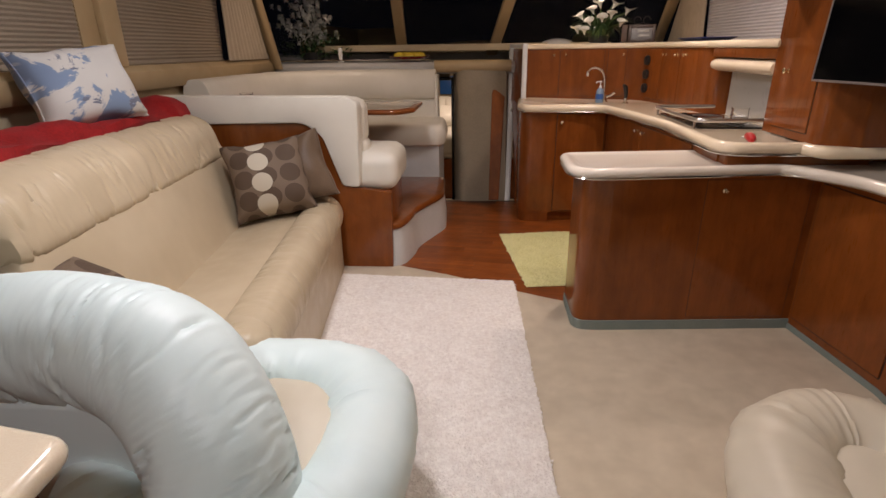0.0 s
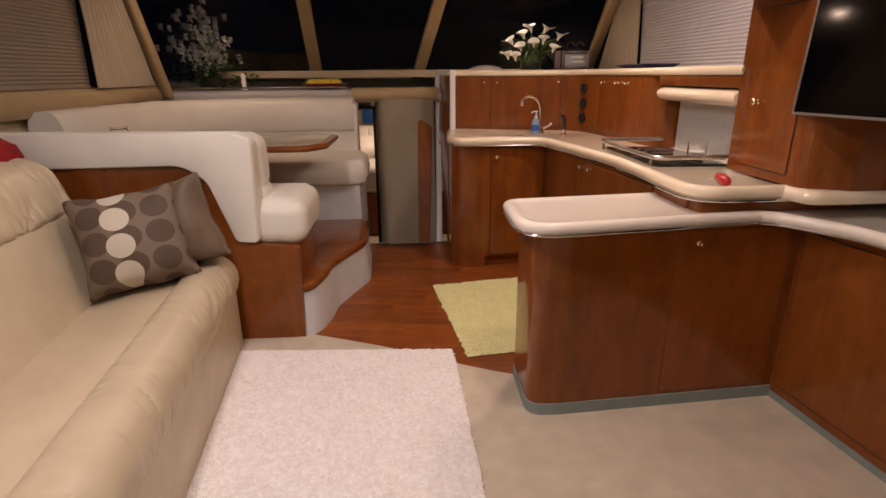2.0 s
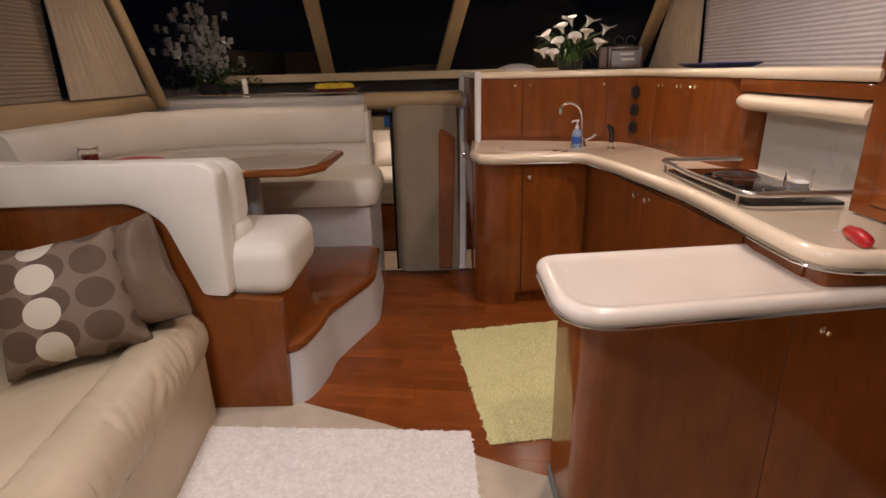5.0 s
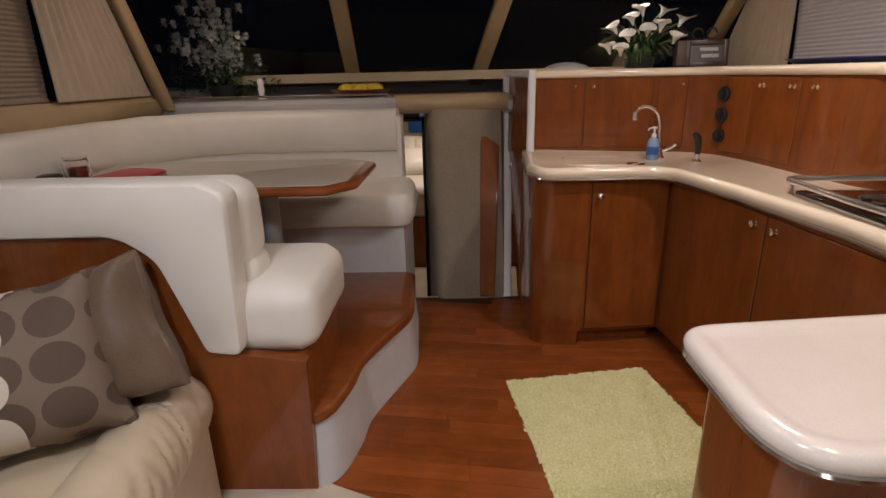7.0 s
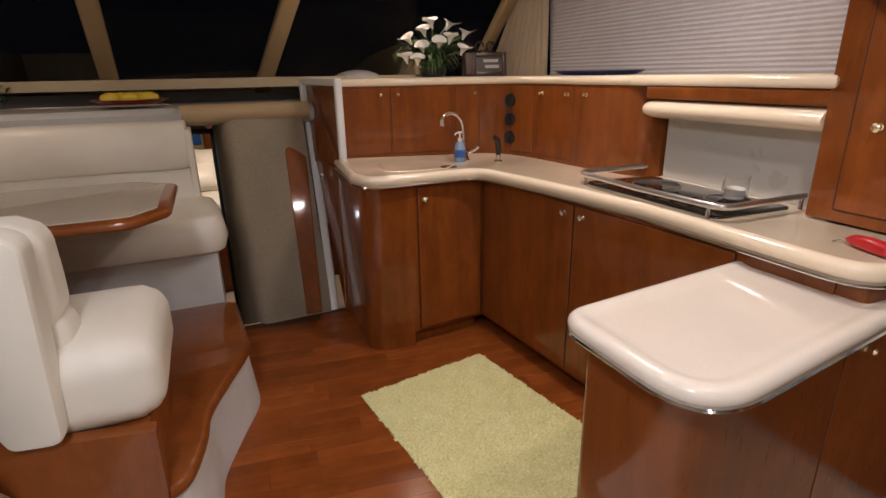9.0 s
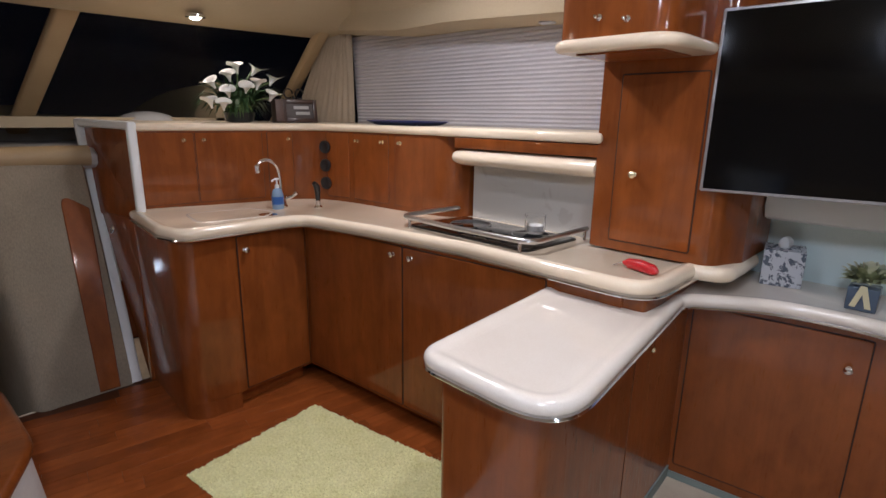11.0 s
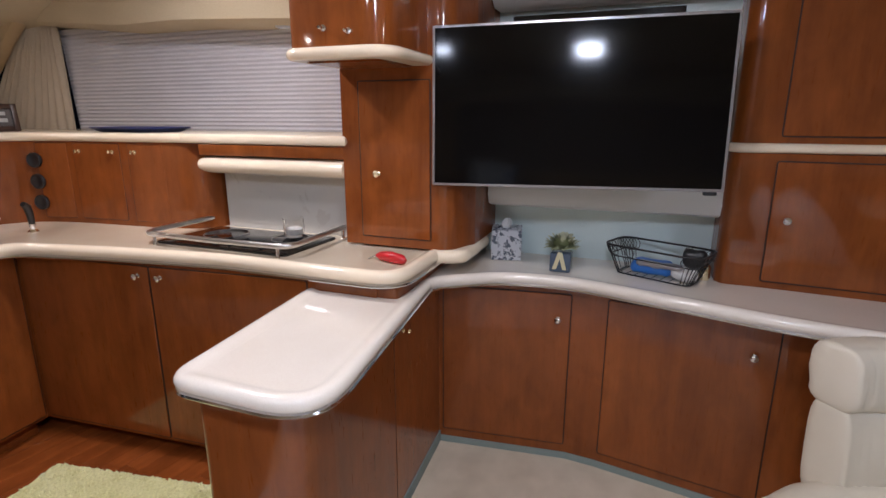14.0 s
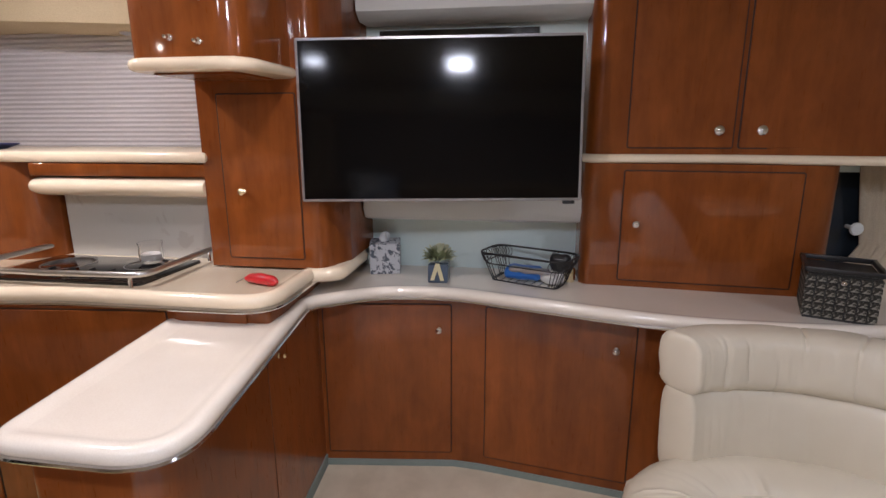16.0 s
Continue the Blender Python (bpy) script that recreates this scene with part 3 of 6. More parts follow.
part("base", box(bmesh.new(), -1.2, 1.3, 7.06, 8.25, -0.52, 0.0, 0.01), CHERRY, bed)
bm = bmesh.new()
cushion(bm, 2.5, 1.2, 0.34, 0.1, 12, 0.03, Matrix.Translation((0.05, 7.62, 0.17)), 0.02, 5)
part("mattress", bm, VINYL, bed, "cream quilted mattress cover")
for i, (x, y, z, r) in enumerate(((-0.42, 7.75, 0.56, 60), (-0.12, 7.72, 0.55, 62), (-0.26, 7.48, 0.47, 48), (0.62, 7.75, 0.56, 60), (0.92, 7.72, 0.55, 62))):
    bm = bmesh.new()
    cushion(bm, 0.46, 0.36, 0.14, 0.07, 10, 0.04, Matrix.Translation((x, y, z)) @ pose(0, 0, 0, r, 0, 6 * i - 5), 0.012, 8, i, 0.06)
    whole("bed_pillow", bm, VINYL, "plump cream pillow on the forward berth", "pillow", "", "pillows on the berth")
cab = thing("cabin_locker", "small cherry locker on the forward cabin wall", "cabinet", (-0.1, 8.2, 0.7))
part("body", box(bmesh.new(), -0.16, 0.12, 8.14, 8.298, 0.62, 0.95, 0.008), CHERRY, cab)
part("door", box(bmesh.new(), -0.14, 0.10, 8.128, 8.142, 0.64, 0.93, 0.004), CHERRY_DOOR, cab)
bm = bmesh.new()
box(bm, -0.40, -0.19, 8.27, 8.298, 0.70, 0.95, 0.01)
whole("cabin_window_blind", bm, BLUE, "small blue-draped porthole window in the forward cabin", "window")

# ---- saloon, port side ----
ANG = radians(6.5)
SO = V(-0.640, 3.48, 0)
SA, SC = V(math.sin(ANG), -math.cos(ANG), 0), V(-math.cos(ANG), -math.sin(ANG), 0)
SLEN = 1.72


def sofa_run(bm, section, l0, l1, step=0.06, amount=0.0, scale=8, seed=0, fold=None):
    """Carry a (across, up) section along the sofa from l0 to l1, its ends rounded in."""
    rings = []
    cu = sum(p[0] for p in section) / len(section)
    cw = sum(p[1] for p in section) / len(section)
    n = max(4, int((l1 - l0) / step))
    ls = [(l0, 0.80), (l0 + 0.012, 0.93), (l0 + 0.04, 1.0)] + [(l0 + 0.04 + (l1 - l0 - 0.08) * k / n, 1.0) for k in range(1, n)] + [(l1 - 0.04, 1.0), (l1 - 0.012, 0.93), (l1, 0.80)]
    for l, s in ls:
        rings.append([SO + SA * l + SC * (cu + (u - cu) * s) + V(0, 0, cw + (w - cw) * s) for u, w in section])
    loft(bm, rings)
    if amount:
        bm.normal_update()
        for v in bm.verts:
            rel = v.co - SO
            l, c = rel.dot(SA), rel.dot(SC)
            f = noise.noise(V(l * scale + c * scale * 0.45 + seed, c * scale * 0.25, v.co.z * scale * 0.2))
            v.co += v.normal * amount * ((0.35 if scale > 10 else 1) * (f + 0.4 * noise.noise(V(l * scale * 2.3, c * 3, seed))) + (1.1 * pucker(V(c, 0, v.co.z), l + 0.5 * c + seed) if scale > 10 else 0))
    return bm


def smooth_section(pts, n=5):
    return [(p.x, p.y) for p in curve([(u, w, 0) for u, w in pts], n, True)]


sofa = thing("sofa", "long cream leather sofa with gathered roll back and front", "sofa", tuple(SO + SA * 0.85 + SC * 0.4))
bm = bmesh.new()
sofa_run(bm, [(0.03, 0.01), (0.03, 0.30), (0.9, 0.30), (0.9, 0.01)], 0.0, SLEN)
part("base", bm, LEATHER, sofa, "cream leather valance of the sofa base")
bm = bmesh.new()
sofa_run(bm, smooth_section([(0.06, 0.27), (0.012, 0.33), (0.015, 0.42), (0.075, 0.485), (0.18, 0.475), (0.23, 0.42), (0.2, 0.32), (0.12, 0.28)]), 0.0, SLEN, 0.007, 0.006, 20, 3)
part("front_roll", bm, LEATHER, sofa, "puckered leather roll along the seat front")
bm = bmesh.new()
sofa_run(bm, smooth_section([(0.17, 0.29), (0.16, 0.38), (0.24, 0.435), (0.45, 0.415), (0.60, 0.39), (0.68, 0.34), (0.5, 0.28)]), 0.005, SLEN - 0.005, 0.04, 0.004, 5, 9)
part("seat_cushion", bm, LEATHER, sofa)
bm = bmesh.new()
sofa_run(bm, smooth_section([(0.53, 0.34), (0.57, 0.46), (0.65, 0.69), (0.71, 0.785), (0.86, 0.77), (0.86, 0.4), (0.66, 0.31)]), 0.005, SLEN, 0.04, 0.005, 5, 14)
part("backrest", bm, LEATHER, sofa)
bm = bmesh.new()
sofa_run(bm, smooth_section([(0.675, 0.745), (0.685, 0.835), (0.735, 0.94), (0.85, 0.992), (0.99, 0.965), (1.04, 0.85), (0.98, 0.73), (0.81, 0.71)]), -0.0, SLEN, 0.007, 0.007, 20, 21)
part("back_roll", bm, LEATHER, sofa, "puckered leather roll along the backrest top")
bm = bmesh.new()
loft(bm, [[V(-1.88, y, 0.0), V(x, y, 0.0), V(x, y, 0.955), V(-1.88, y, 0.955)] for y, x in ((0.4, -1.36), (1.5, -1.46), (3.49, -1.69), (3.62, -1.69))])
structure("shelf_port", bm, CHERRY, "cherry shelf between the sofa back and the side wall")

# red throw along the shelf
bm = bmesh.new()
rings = []
for k in range(60):
    f = k / 59
    l = -0.06 + 1.75 * f
    c0 = SO + SA * l + SC * 1.05
    w = 0.17 + 0.03 * math.sin(7 * f) + (0.03 if f < 0.12 else 0)
    h = 0.055 + 0.02 * noise.noise(V(l * 6, 0, 3)) + (0.05 * math.sin(math.pi * min(1, f / 0.16)))
    sc = 0.35 if k in (0, 59) else (0.75 if k in (1, 58) else 1)
    rings.append([c0 + SC * (w * math.cos(a) * sc) + V(0, 0, 0.99 + max(-0.02, h * math.sin(a) * sc + 0.02 * math.sin(a * 3 + l * 9) * sc)) for a in [2 * math.pi * j / 16 for j in range(16)]])
loft(bm, rings)
wrinkle(bm, 0.012, 14, 2)
whole("throw_blanket", bm, RED_CLOTH, "folded dark red chenille throw along the sofa back", "blanket")


def pillow(name, size, thick, mat, at, rx, ry, rz, label, seed=0.0, group=""):
    bm = bmesh.new()
    cushion(bm, size[0], size[1], thick, thick * 0.12, 18, thick * 0.42, None, 0.014, 9, seed, 0.10)
    ob = whole(name, bm, mat, label, "pillow", "", group, 60)
    ob.matrix_basis = pose(*at, rx, ry, rz)
    return ob


pillow("throw_pillow", (0.50, 0.36), 0.13, PRINT, (-1.60, 2.74, 1.175), 70, -4, 72, "white throw pillow with a blue and grey print", 1)
pillow("throw_pillow", (0.45, 0.45), 0.15, DOTS, (-0.985, 3.22, 0.645), 64, -7, 22, "taupe throw pillow with pale and brown discs", 4, "pillows at the sofa end")
pillow("throw_pillow", (0.42, 0.42), 0.14, DOTS, (-1.00, 1.74, 0.535), 42, -4, 100, "taupe disc-patterned throw pillow at the near sofa end", 6)
pillow("throw_pillow", (0.41, 0.41), 0.13, TAUPE, (-0.875, 3.345, 0.655), 74, -20, 4, "plain taupe satin throw pillow", 8, "pillows at the sofa end")

# ---- dinette ----
bench = thing("dinette_bench_aft", "white vinyl dinette bench on a cherry base beside the sofa", "bench", (-0.95, 3.75, 0))
bm = bmesh.new()
prof = [(-1.69, 0.0), (-0.355, 0.0), (-0.345, 0.50), (-0.58, 0.53), (-0.63, 0.62), (-0.735, 0.85), (-0.82, 0.92), (-1.69, 0.93)]
loft(bm, [[V(x, y, z) for x, z in prof] for y in (3.485, 3.53)])
box(bm, -1.69, -0.36, 3.53, 4.02, 0.0, 0.50, 0.01)
part("base", bm, CHERRY, bench)
bm = bmesh.new()
capo = rounded([(-1.75, 0.912), (-0.84, 0.922), (-0.74, 0.85), (-0.638, 0.546), (-0.530, 0.536), (-0.512, 1.04), (-0.585, 1.070), (-1.75, 1.082)], [0, 0.16, 0.12, 0.035, 0.03, 0.08, 0.05, 0], 7)
mid = (sum(p.x for p in capo) / len(capo), sum(p.y for p in capo) / len(capo))
rows = [(0.012, 3.458), (0.006, 3.460), (0.0015, 3.468), (0.0, 3.481), (0.0, 3.55), (0.003, 3.562), (0.010, 3.57)]
loft(bm, [[V(p[0], y, p[1]) for p in inset(capo, d)] for d, y in rows])
wrinkle(bm, 0.004, 6, 1)
part("back_pad", bm, VINYL, bench, "white vinyl pad capping the bench end")
bm = bmesh.new()
cushion(bm, 1.19, 0.22, 0.29, 0.075, 14, 0.0, Matrix.Translation((-1.103, 3.66, 0.908)), 0.004, 6, 2)
part("backrest", bm, VINYL, bench)
bm = bmesh.new()
cushion(bm, 1.18, 0.20, 0.24, 0.065, 14, 0.0, Matrix.Translation((-1.088, 3.665, 0.700)), 0.004, 6, 3)
part("backrest", bm, VINYL, bench)
bm = bmesh.new()
cushion(bm, 1.32, 0.52, 0.245, 0.085, 16, 0.012, Matrix.Translation((-0.972, 3.775, 0.613)), 0.004, 5, 5)
part("seat_cushion", bm, VINYL, bench)

step = thing("boarding_step", "curved varnished step with a pale carpeted riser", "step", (-0.35, 4.1, 0))
line = [(p.x, p.y) for p in curve([(-0.345, 3.50, 0), (-0.29, 3.56, 0), (-0.25, 3.72, 0), (-0.235, 3.86, 0), (-0.17, 4.04, 0), (-0.09, 4.24, 0), (-0.075, 4.34, 0)], 5)]
outl = line + [(-0.10, 4.78), (-0.145, 4.819), (-0.9, 4.819), (-0.9, 4.06), (-0.42, 4.06), (-0.42, 3.52)]
bm = bmesh.new()
slab(bm, outl, [(-0.010, 0.0), (0.016, 0.245)])
part("riser", bm, CARPET_GREY, step, "pale grey carpeted riser")
bm = bmesh.new()
slab(bm, outl, nose(0.245, 0.295, 6))
part("tread", bm, CHERRY_FLAT, step, "varnished cherry tread with a rounded nosing")

bench2 = thing("dinette_bench_forward", "curved white vinyl dinette bench below the windscreen", "bench", (-0.9, 5.1, 0))
bm = bmesh.new()
slab(bm, [(-0.155, 4.82), (-0.155, 5.42), (-1.86, 5.5), (-1.86, 4.1), (-1.50, 4.1), (-1.42, 4.82)], [(0.0, -0.24), (0.0, 0.555)])
part("base", bm, CARPET_GREY, bench2, "pale grey carpeted bench base")
bm = bmesh.new()
outl = rounded([(-0.10, 4.77), (-0.12, 5.40), (-1.40, 5.42), (-1.72, 5.2), (-1.76, 4.10), (-1.35, 4.10), (-1.28, 4.77)], [0.12, 0.12, 0.2, 0.2, 0.12, 0.12, 0.14], 7)
slab(bm, outl, [(0.03, 0.553), (0.006, 0.568), (-0.012, 0.625), (0.004, 0.69), (0.025, 0.722), (0.05, 0.732)])
wrinkle(bm, 0.004, 5, 2)
part("seat_cushion", bm, VINYL, bench2)
backpath = [(p.x, p.y) for p in curve([(-0.225, 5.42, 0), (-0.7, 5.44, 0), (-1.25, 5.42, 0), (-1.52, 5.30, 0), (-1.68, 5.02, 0), (-1.73, 4.6, 0), (-1.74, 4.0, 0)], 6)]
bm = bmesh.new()
st = stations(backpath, 1)
sec = smooth_section([(-0.075, 0.905), (-0.09, 1.02), (-0.05, 1.125), (0.03, 1.145), (0.09, 1.10), (0.10, 0.92), (0.0, 0.89)], 4)
sweep(bm, sec, st)
wrinkle(bm, 0.005, 6, 4)
part("back_roll", bm, VINYL, bench2, "padded white vinyl top roll of the bench back")
bm = bmesh.new()
sweep(bm, smooth_section([(-0.05, 0.66), (-0.055, 0.80), (-0.03, 0.90), (0.09, 0.90), (0.10, 0.66), (0.02, 0.64)], 4), st)
part("backrest", bm, VINYL, bench2)
bm = bmesh.new()
box(bm, -0.232, -0.20, 5.36, 5.56, 0.0, 1.10, 0.006)
part("end_panel", bm, VINYL, bench2)

table = thing("dining_table", "glossy beige dinette table with a cherry edge", "table", (-0.85, 4.45, 0.296))
tout = rounded([(-0.265, 4.70), (-0.27, 4.19), (-0.37, 4.055), (-1.60, 4.04), (-1.64, 4.74), (-1.45, 4.83), (-0.45, 4.83)], [0.05, 0.08, 0.08, 0.05, 0.05, 0.08, 0.08], 5)
bm = bmesh.new()
slab(bm, tout, nose(0.895, 0.93, 6))
part("edging", bm, CHERRY_FLAT, table, "cherry table edging")
bm = bmesh.new()
slab(bm, inset(tout, 0.045), [(0, 0.9305), (0, 0.934), (0.003, 0.9345)])
part("tabletop", bm, TABLE_TOP, table, "glossy beige table surface")
bm = bmesh.new()
turned(bm, [(0.04, 0.296), (0.04, 0.895)], (-0.74, 4.44, 0), 20)
turned(bm, [(0.13, 0.296), (0.13, 0.303), (0.06, 0.32), (0.041, 0.33)], (-0.74, 4.44, 0), 24)
part("pedestal", bm, GREY_POST, table, "grey enamelled table pedestal")
bm = bmesh.new()
slab(bm, rounded([(-1.50, 4.25), (-1.25, 4.23), (-1.21, 4.50), (-1.47, 4.60)], 0.08, 5), [(0, 0.9352), (0, 0.941), (0.006, 0.943)])
whole("place_mat", bm, RED, "red rounded place mat lying on the dinette table", "mat")
jar = thing("candle_jar", "squat amber glass candle jar on the dinette table", "jar", (-1.555, 4.36, 0.936))
bm = bmesh.new()
turned(bm, [(0.045, 0.9352), (0.055, 0.95), (0.055, 1.0), (0.045, 1.02), (0.05, 1.03), (0.046, 1.03), (0.04, 1.015), (0.05, 0.995), (0.05, 0.955), (0.04, 0.94)], (-1.555, 4.36, 0), 20)
part("bowl", bm, CLEAR, jar)
part("candle", turned(bmesh.new(), [(0.038, 0.942), (0.04, 0.985), (0.036, 0.99)], (-1.555, 4.36, 0), 16), RED_DARK, jar, "dark red candle wax")
bm = bmesh.new()
turned(bm, [(0.042, 0.9352), (0.048, 0.945), (0.048, 0.975), (0.04, 0.98)], (-1.565, 4.20, 0), 16)
whole("ash_bowl", bm, BLACK, "small black bowl on the dinette table", "bowl")

# dashboard things
bm = bmesh.new()
tube(bm, [(-1.95, 5.66, 1.20)] + [(x, 5.60 - 0.02 * (x + 0.4), 1.225) for x in (-1.9, -1.4, -0.9, -0.5, -0.30)] + [(-0.26, 5.60, 1.20)], 0.007, 8)
whole("dash_rail", bm, CHROME, "low chrome rail along the dashboard edge", "rail")
bowl = thing("fruit_bowl", "dark red oval bowl holding yellow fruit", "bowl", (-0.50, 5.78, 1.206))
bm = bmesh.new()
turned(bm, [(0.09, 1.206), (0.12, 1.212), (0.20, 1.25), (0.205, 1.255), (0.195, 1.253), (0.12, 1.222), (0.0, 1.218)], (-0.50, 5.78, 0), 28)
part("dish", bm, RED_DARK, bowl)
for i in range(5):
    bm = bmesh.new()
    bmesh.ops.create_icosphere(bm, subdivisions=2, radius=0.045, matrix=Matrix.Translation((-0.60 + 0.05 * i, 5.78 + 0.03 * (i % 2), 1.258)) @ Matrix.Diagonal((1.25, 0.9, 0.8, 1)))
    part("fruit", bm, YELLOW, bowl, "yellow lemon")
fig = thing("white_figurine", "small white porcelain ornament on the dashboard", "ornament", (-1.17, 5.74, 1.206))
bm = bmesh.new()
turned(bm, [(0.028, 1.206), (0.03, 1.215), (0.016, 1.235), (0.022, 1.27), (0.018, 1.295), (0.024, 1.315), (0.016, 1.335), (0.0, 1.34)], (-1.17, 5.74, 0), 14)
part("body", bm, PETAL, fig)


def leaf_mesh(bm, base, tip, w, droop, fold=0.15):
    a, b = Vector(base), Vector(tip)
    d = b - a
    side = d.cross(V(0, 0, 1))
    side = side.normalized() if side.length > 1e-5 else V(1, 0, 0)
    prev = None
    for k in range(5):
        t = k / 4
        c = a.lerp(b, t) + V(0, 0, droop * (t - t * t) * 4)
        ww = w * math.sin(math.pi * (0.08 + 0.92 * t) ** 0.8) * 0.5
        row = [bm.verts.new(c - side * ww + V(0, 0, ww * fold)), bm.verts.new(c), bm.verts.new(c + side * ww + V(0, 0, ww * fold))]
        if prev:
            for i in (0, 1):
                bm.faces.new((prev[i], prev[i + 1], row[i + 1], row[i]))
        prev = row


rnd = random.Random(5)
plant = thing("flowering_plant", "artificial plant with sprays of small white blossoms on the dashboard", "plant", (-1.50, 5.95, 1.206))
bm = bmesh.new()
turned(bm, [(0.07, 1.206), (0.10, 1.22), (0.12, 1.30), (0.11, 1.30), (0.0, 1.29)], (-1.50, 5.95, 0), 18)
part("pot", bm, BLACK, plant, "dark planter")
bm, bs, bf = bmesh.new(), bmesh.new(), bmesh.new()
for i in range(420):
    a, h, r = rnd.uniform(0, 6.28), rnd.uniform(0.02, 0.26), rnd.uniform(0.03, 0.30)
    r *= 1.15 - h * 1.6
    p = V(-1.50 + r * 1.25 * math.cos(a), 5.95 + r * 0.7 * math.sin(a), 1.22 + h)
    q = p + V(rnd.uniform(-1, 1), rnd.uniform(-1, 1), rnd.uniform(-0.4, 0.8)) * 0.05
    leaf_mesh(bm, p, q, 0.028, 0.008)
for i in range(34):
    a, s = rnd.uniform(0, 6.28), rnd.uniform(0.05, 0.95)
    tip = V(-1.56 + 0.40 * s * math.cos(a), 5.95 + 0.2 * s * math.sin(a), 1.45 + rnd.uniform(0.05, 0.47) * (1.12 - 0.5 * s))
    path = curve([(-1.50, 5.95, 1.29), ((-1.50 * 1.2 + tip.x) / 2.2, 5.95, (1.29 + tip.z) / 2 + 0.05), tuple(tip)], 6)
    tube(bs, path, 0.0022, 5)
    for k in range(9):
        c = path[len(path) - 1 - min(len(path) - 1, k)] + V(rnd.uniform(-1, 1), rnd.uniform(-1, 1), rnd.uniform(-1, 1)) * 0.035
        if k % 2:
            continue
        for j in range(6):
            d = V(math.cos(j * 1.05) , -0.5 + rnd.uniform(-0.3, 0.3), math.sin(j * 1.05)).normalized()
            leaf_mesh(bf, c, c + d * 0.040, 0.036, 0.002)
part("foliage", bm, LEAF, plant, "dark green foliage")
part("stems", bs, LEAF, plant)
part("blossom", bf, PETAL, plant, "small white blossoms")

# ---- galley ----
def knob_on(parent, at, direction, mat=CHROME, r=0.013):
    """A small round pull on a short neck, standing out along direction; also serves as a modelled glint."""
    bm = bmesh.new()
    m = Vector(direction).to_track_quat("Z", "Y").to_matrix().to_4x4()
    turned(bm, [(0.010, -0.001), (0.010, 0.002), (0.005, 0.005), (0.005, 0.012), (r, 0.017), (r, 0.022), (r * 0.6, 0.027), (0.0, 0.028)], at, 14, m)
    return part("knob", bm, mat, parent, "polished metal knob, or a bead standing for a glint")


def face_panel(name, a, b, z0, z1, out, mat, parent, gap=0.005, thick=0.0045, corner=0.006):
    """An upright door between plan points a and b, standing proud by thick along out."""
    a, b = Vector((a[0], a[1], 0)), Vector((b[0], b[1], 0))
    d = (b - a).normalized()
    o = Vector((out[0], out[1], 0)).normalized()
    w = (b - a).length
    sec = rounded([(gap, z0), (w - gap, z0), (w - gap, z1), (gap, z1)], corner, 2)
    rows = [(0.0, 0.001), (0.0, thick - 0.0015), (0.0015, thick)]
    bm = bmesh.new()
    loft(bm, [[a + d * p[0] + o * t + V(0, 0, p[1]) for p in inset(sec, i)] for i, t in rows])
    door = part(name, bm, mat, parent)
    bm = bmesh.new()
    loft(bm, [[a + d * p[0] + o * t + V(0, 0, p[1]) for p in inset(sec, -0.9 * gap)] for t in (-0.001, 0.0012)])
    part("reveal", bm, SEAM, door, "dark gap round the door")
    return door


ZC = 0.91
# cabinet under the sink: its front turns the corner in a wide round
sink_cab = thing("sink_cabinet", "varnished cherry sink cabinet with a rounded end", "cabinet", (0.9, 4.7, 0))
plan = rounded([(0.52, 5.08), (0.50, 4.52), (0.56, 4.475), (0.75, 4.465), (1.14, 4.50), (1.25, 4.62), (1.6, 5.08)], [0, 0.12, 0.1, 0.02, 0, 0, 0], 8)
bm = bmesh.new()
slab(bm, plan, [(0, 0.085), (0, 0.865)])
slab(bm, [(p[0], p[1]) for p in inset(plan, 0.05)], [(0, 0.0), (0, 0.085)])
part("body", bm, CHERRY, sink_cab)
bm = bmesh.new()
slab(bm, rounded([(0.525, 5.07), (0.505, 4.53), (0.565, 4.475), (0.735, 4.465), (0.735, 5.07)], [0, 0.12, 0.1, 0, 0], 8), [(0, 0.004), (0, 0.084)])
part("plinth", bm, CHERRY, sink_cab)
o = V(0.09, -0.99, 0)
door = face_panel("door", (0.765, 4.463), (1.135, 4.497), 0.10, 0.85, o, CHERRY_DOOR, sink_cab)
knob_on(door, (0.80, 4.454, 0.79), o)

run = thing("galley_cabinet", "varnished cherry base cabinets along the galley", "cabinet", (1.5, 3.8, 0))
bm = bmesh.new()
slab(bm, [(1.145, 4.52), (1.275, 3.06), (1.275, 2.86), (2.1, 2.86), (2.1, 4.9), (1.30, 4.74)], [(0, 0.085), (0, 0.865)])
slab(bm, [(1.24, 4.62), (1.34, 3.06), (2.1, 3.06), (2.1, 4.62)], [(0, 0.0), (0, 0.085)])
part("body", bm, CHERRY, run)
ends = [(1.148, 4.49), (1.206, 3.82), (1.267, 3.13)]
for i in range(2):
    d = face_panel("door", ends[i], ends[i + 1], 0.10, 0.85, (-1, -0.07), CHERRY_DOOR, run)
    if i == 0:
        knob_on(d, (1.197, 3.872, 0.812), (-1, -0.07, 0))
    elif i == 1:
        knob_on(d, (1.207, 3.766, 0.812), (-1, -0.07, 0))

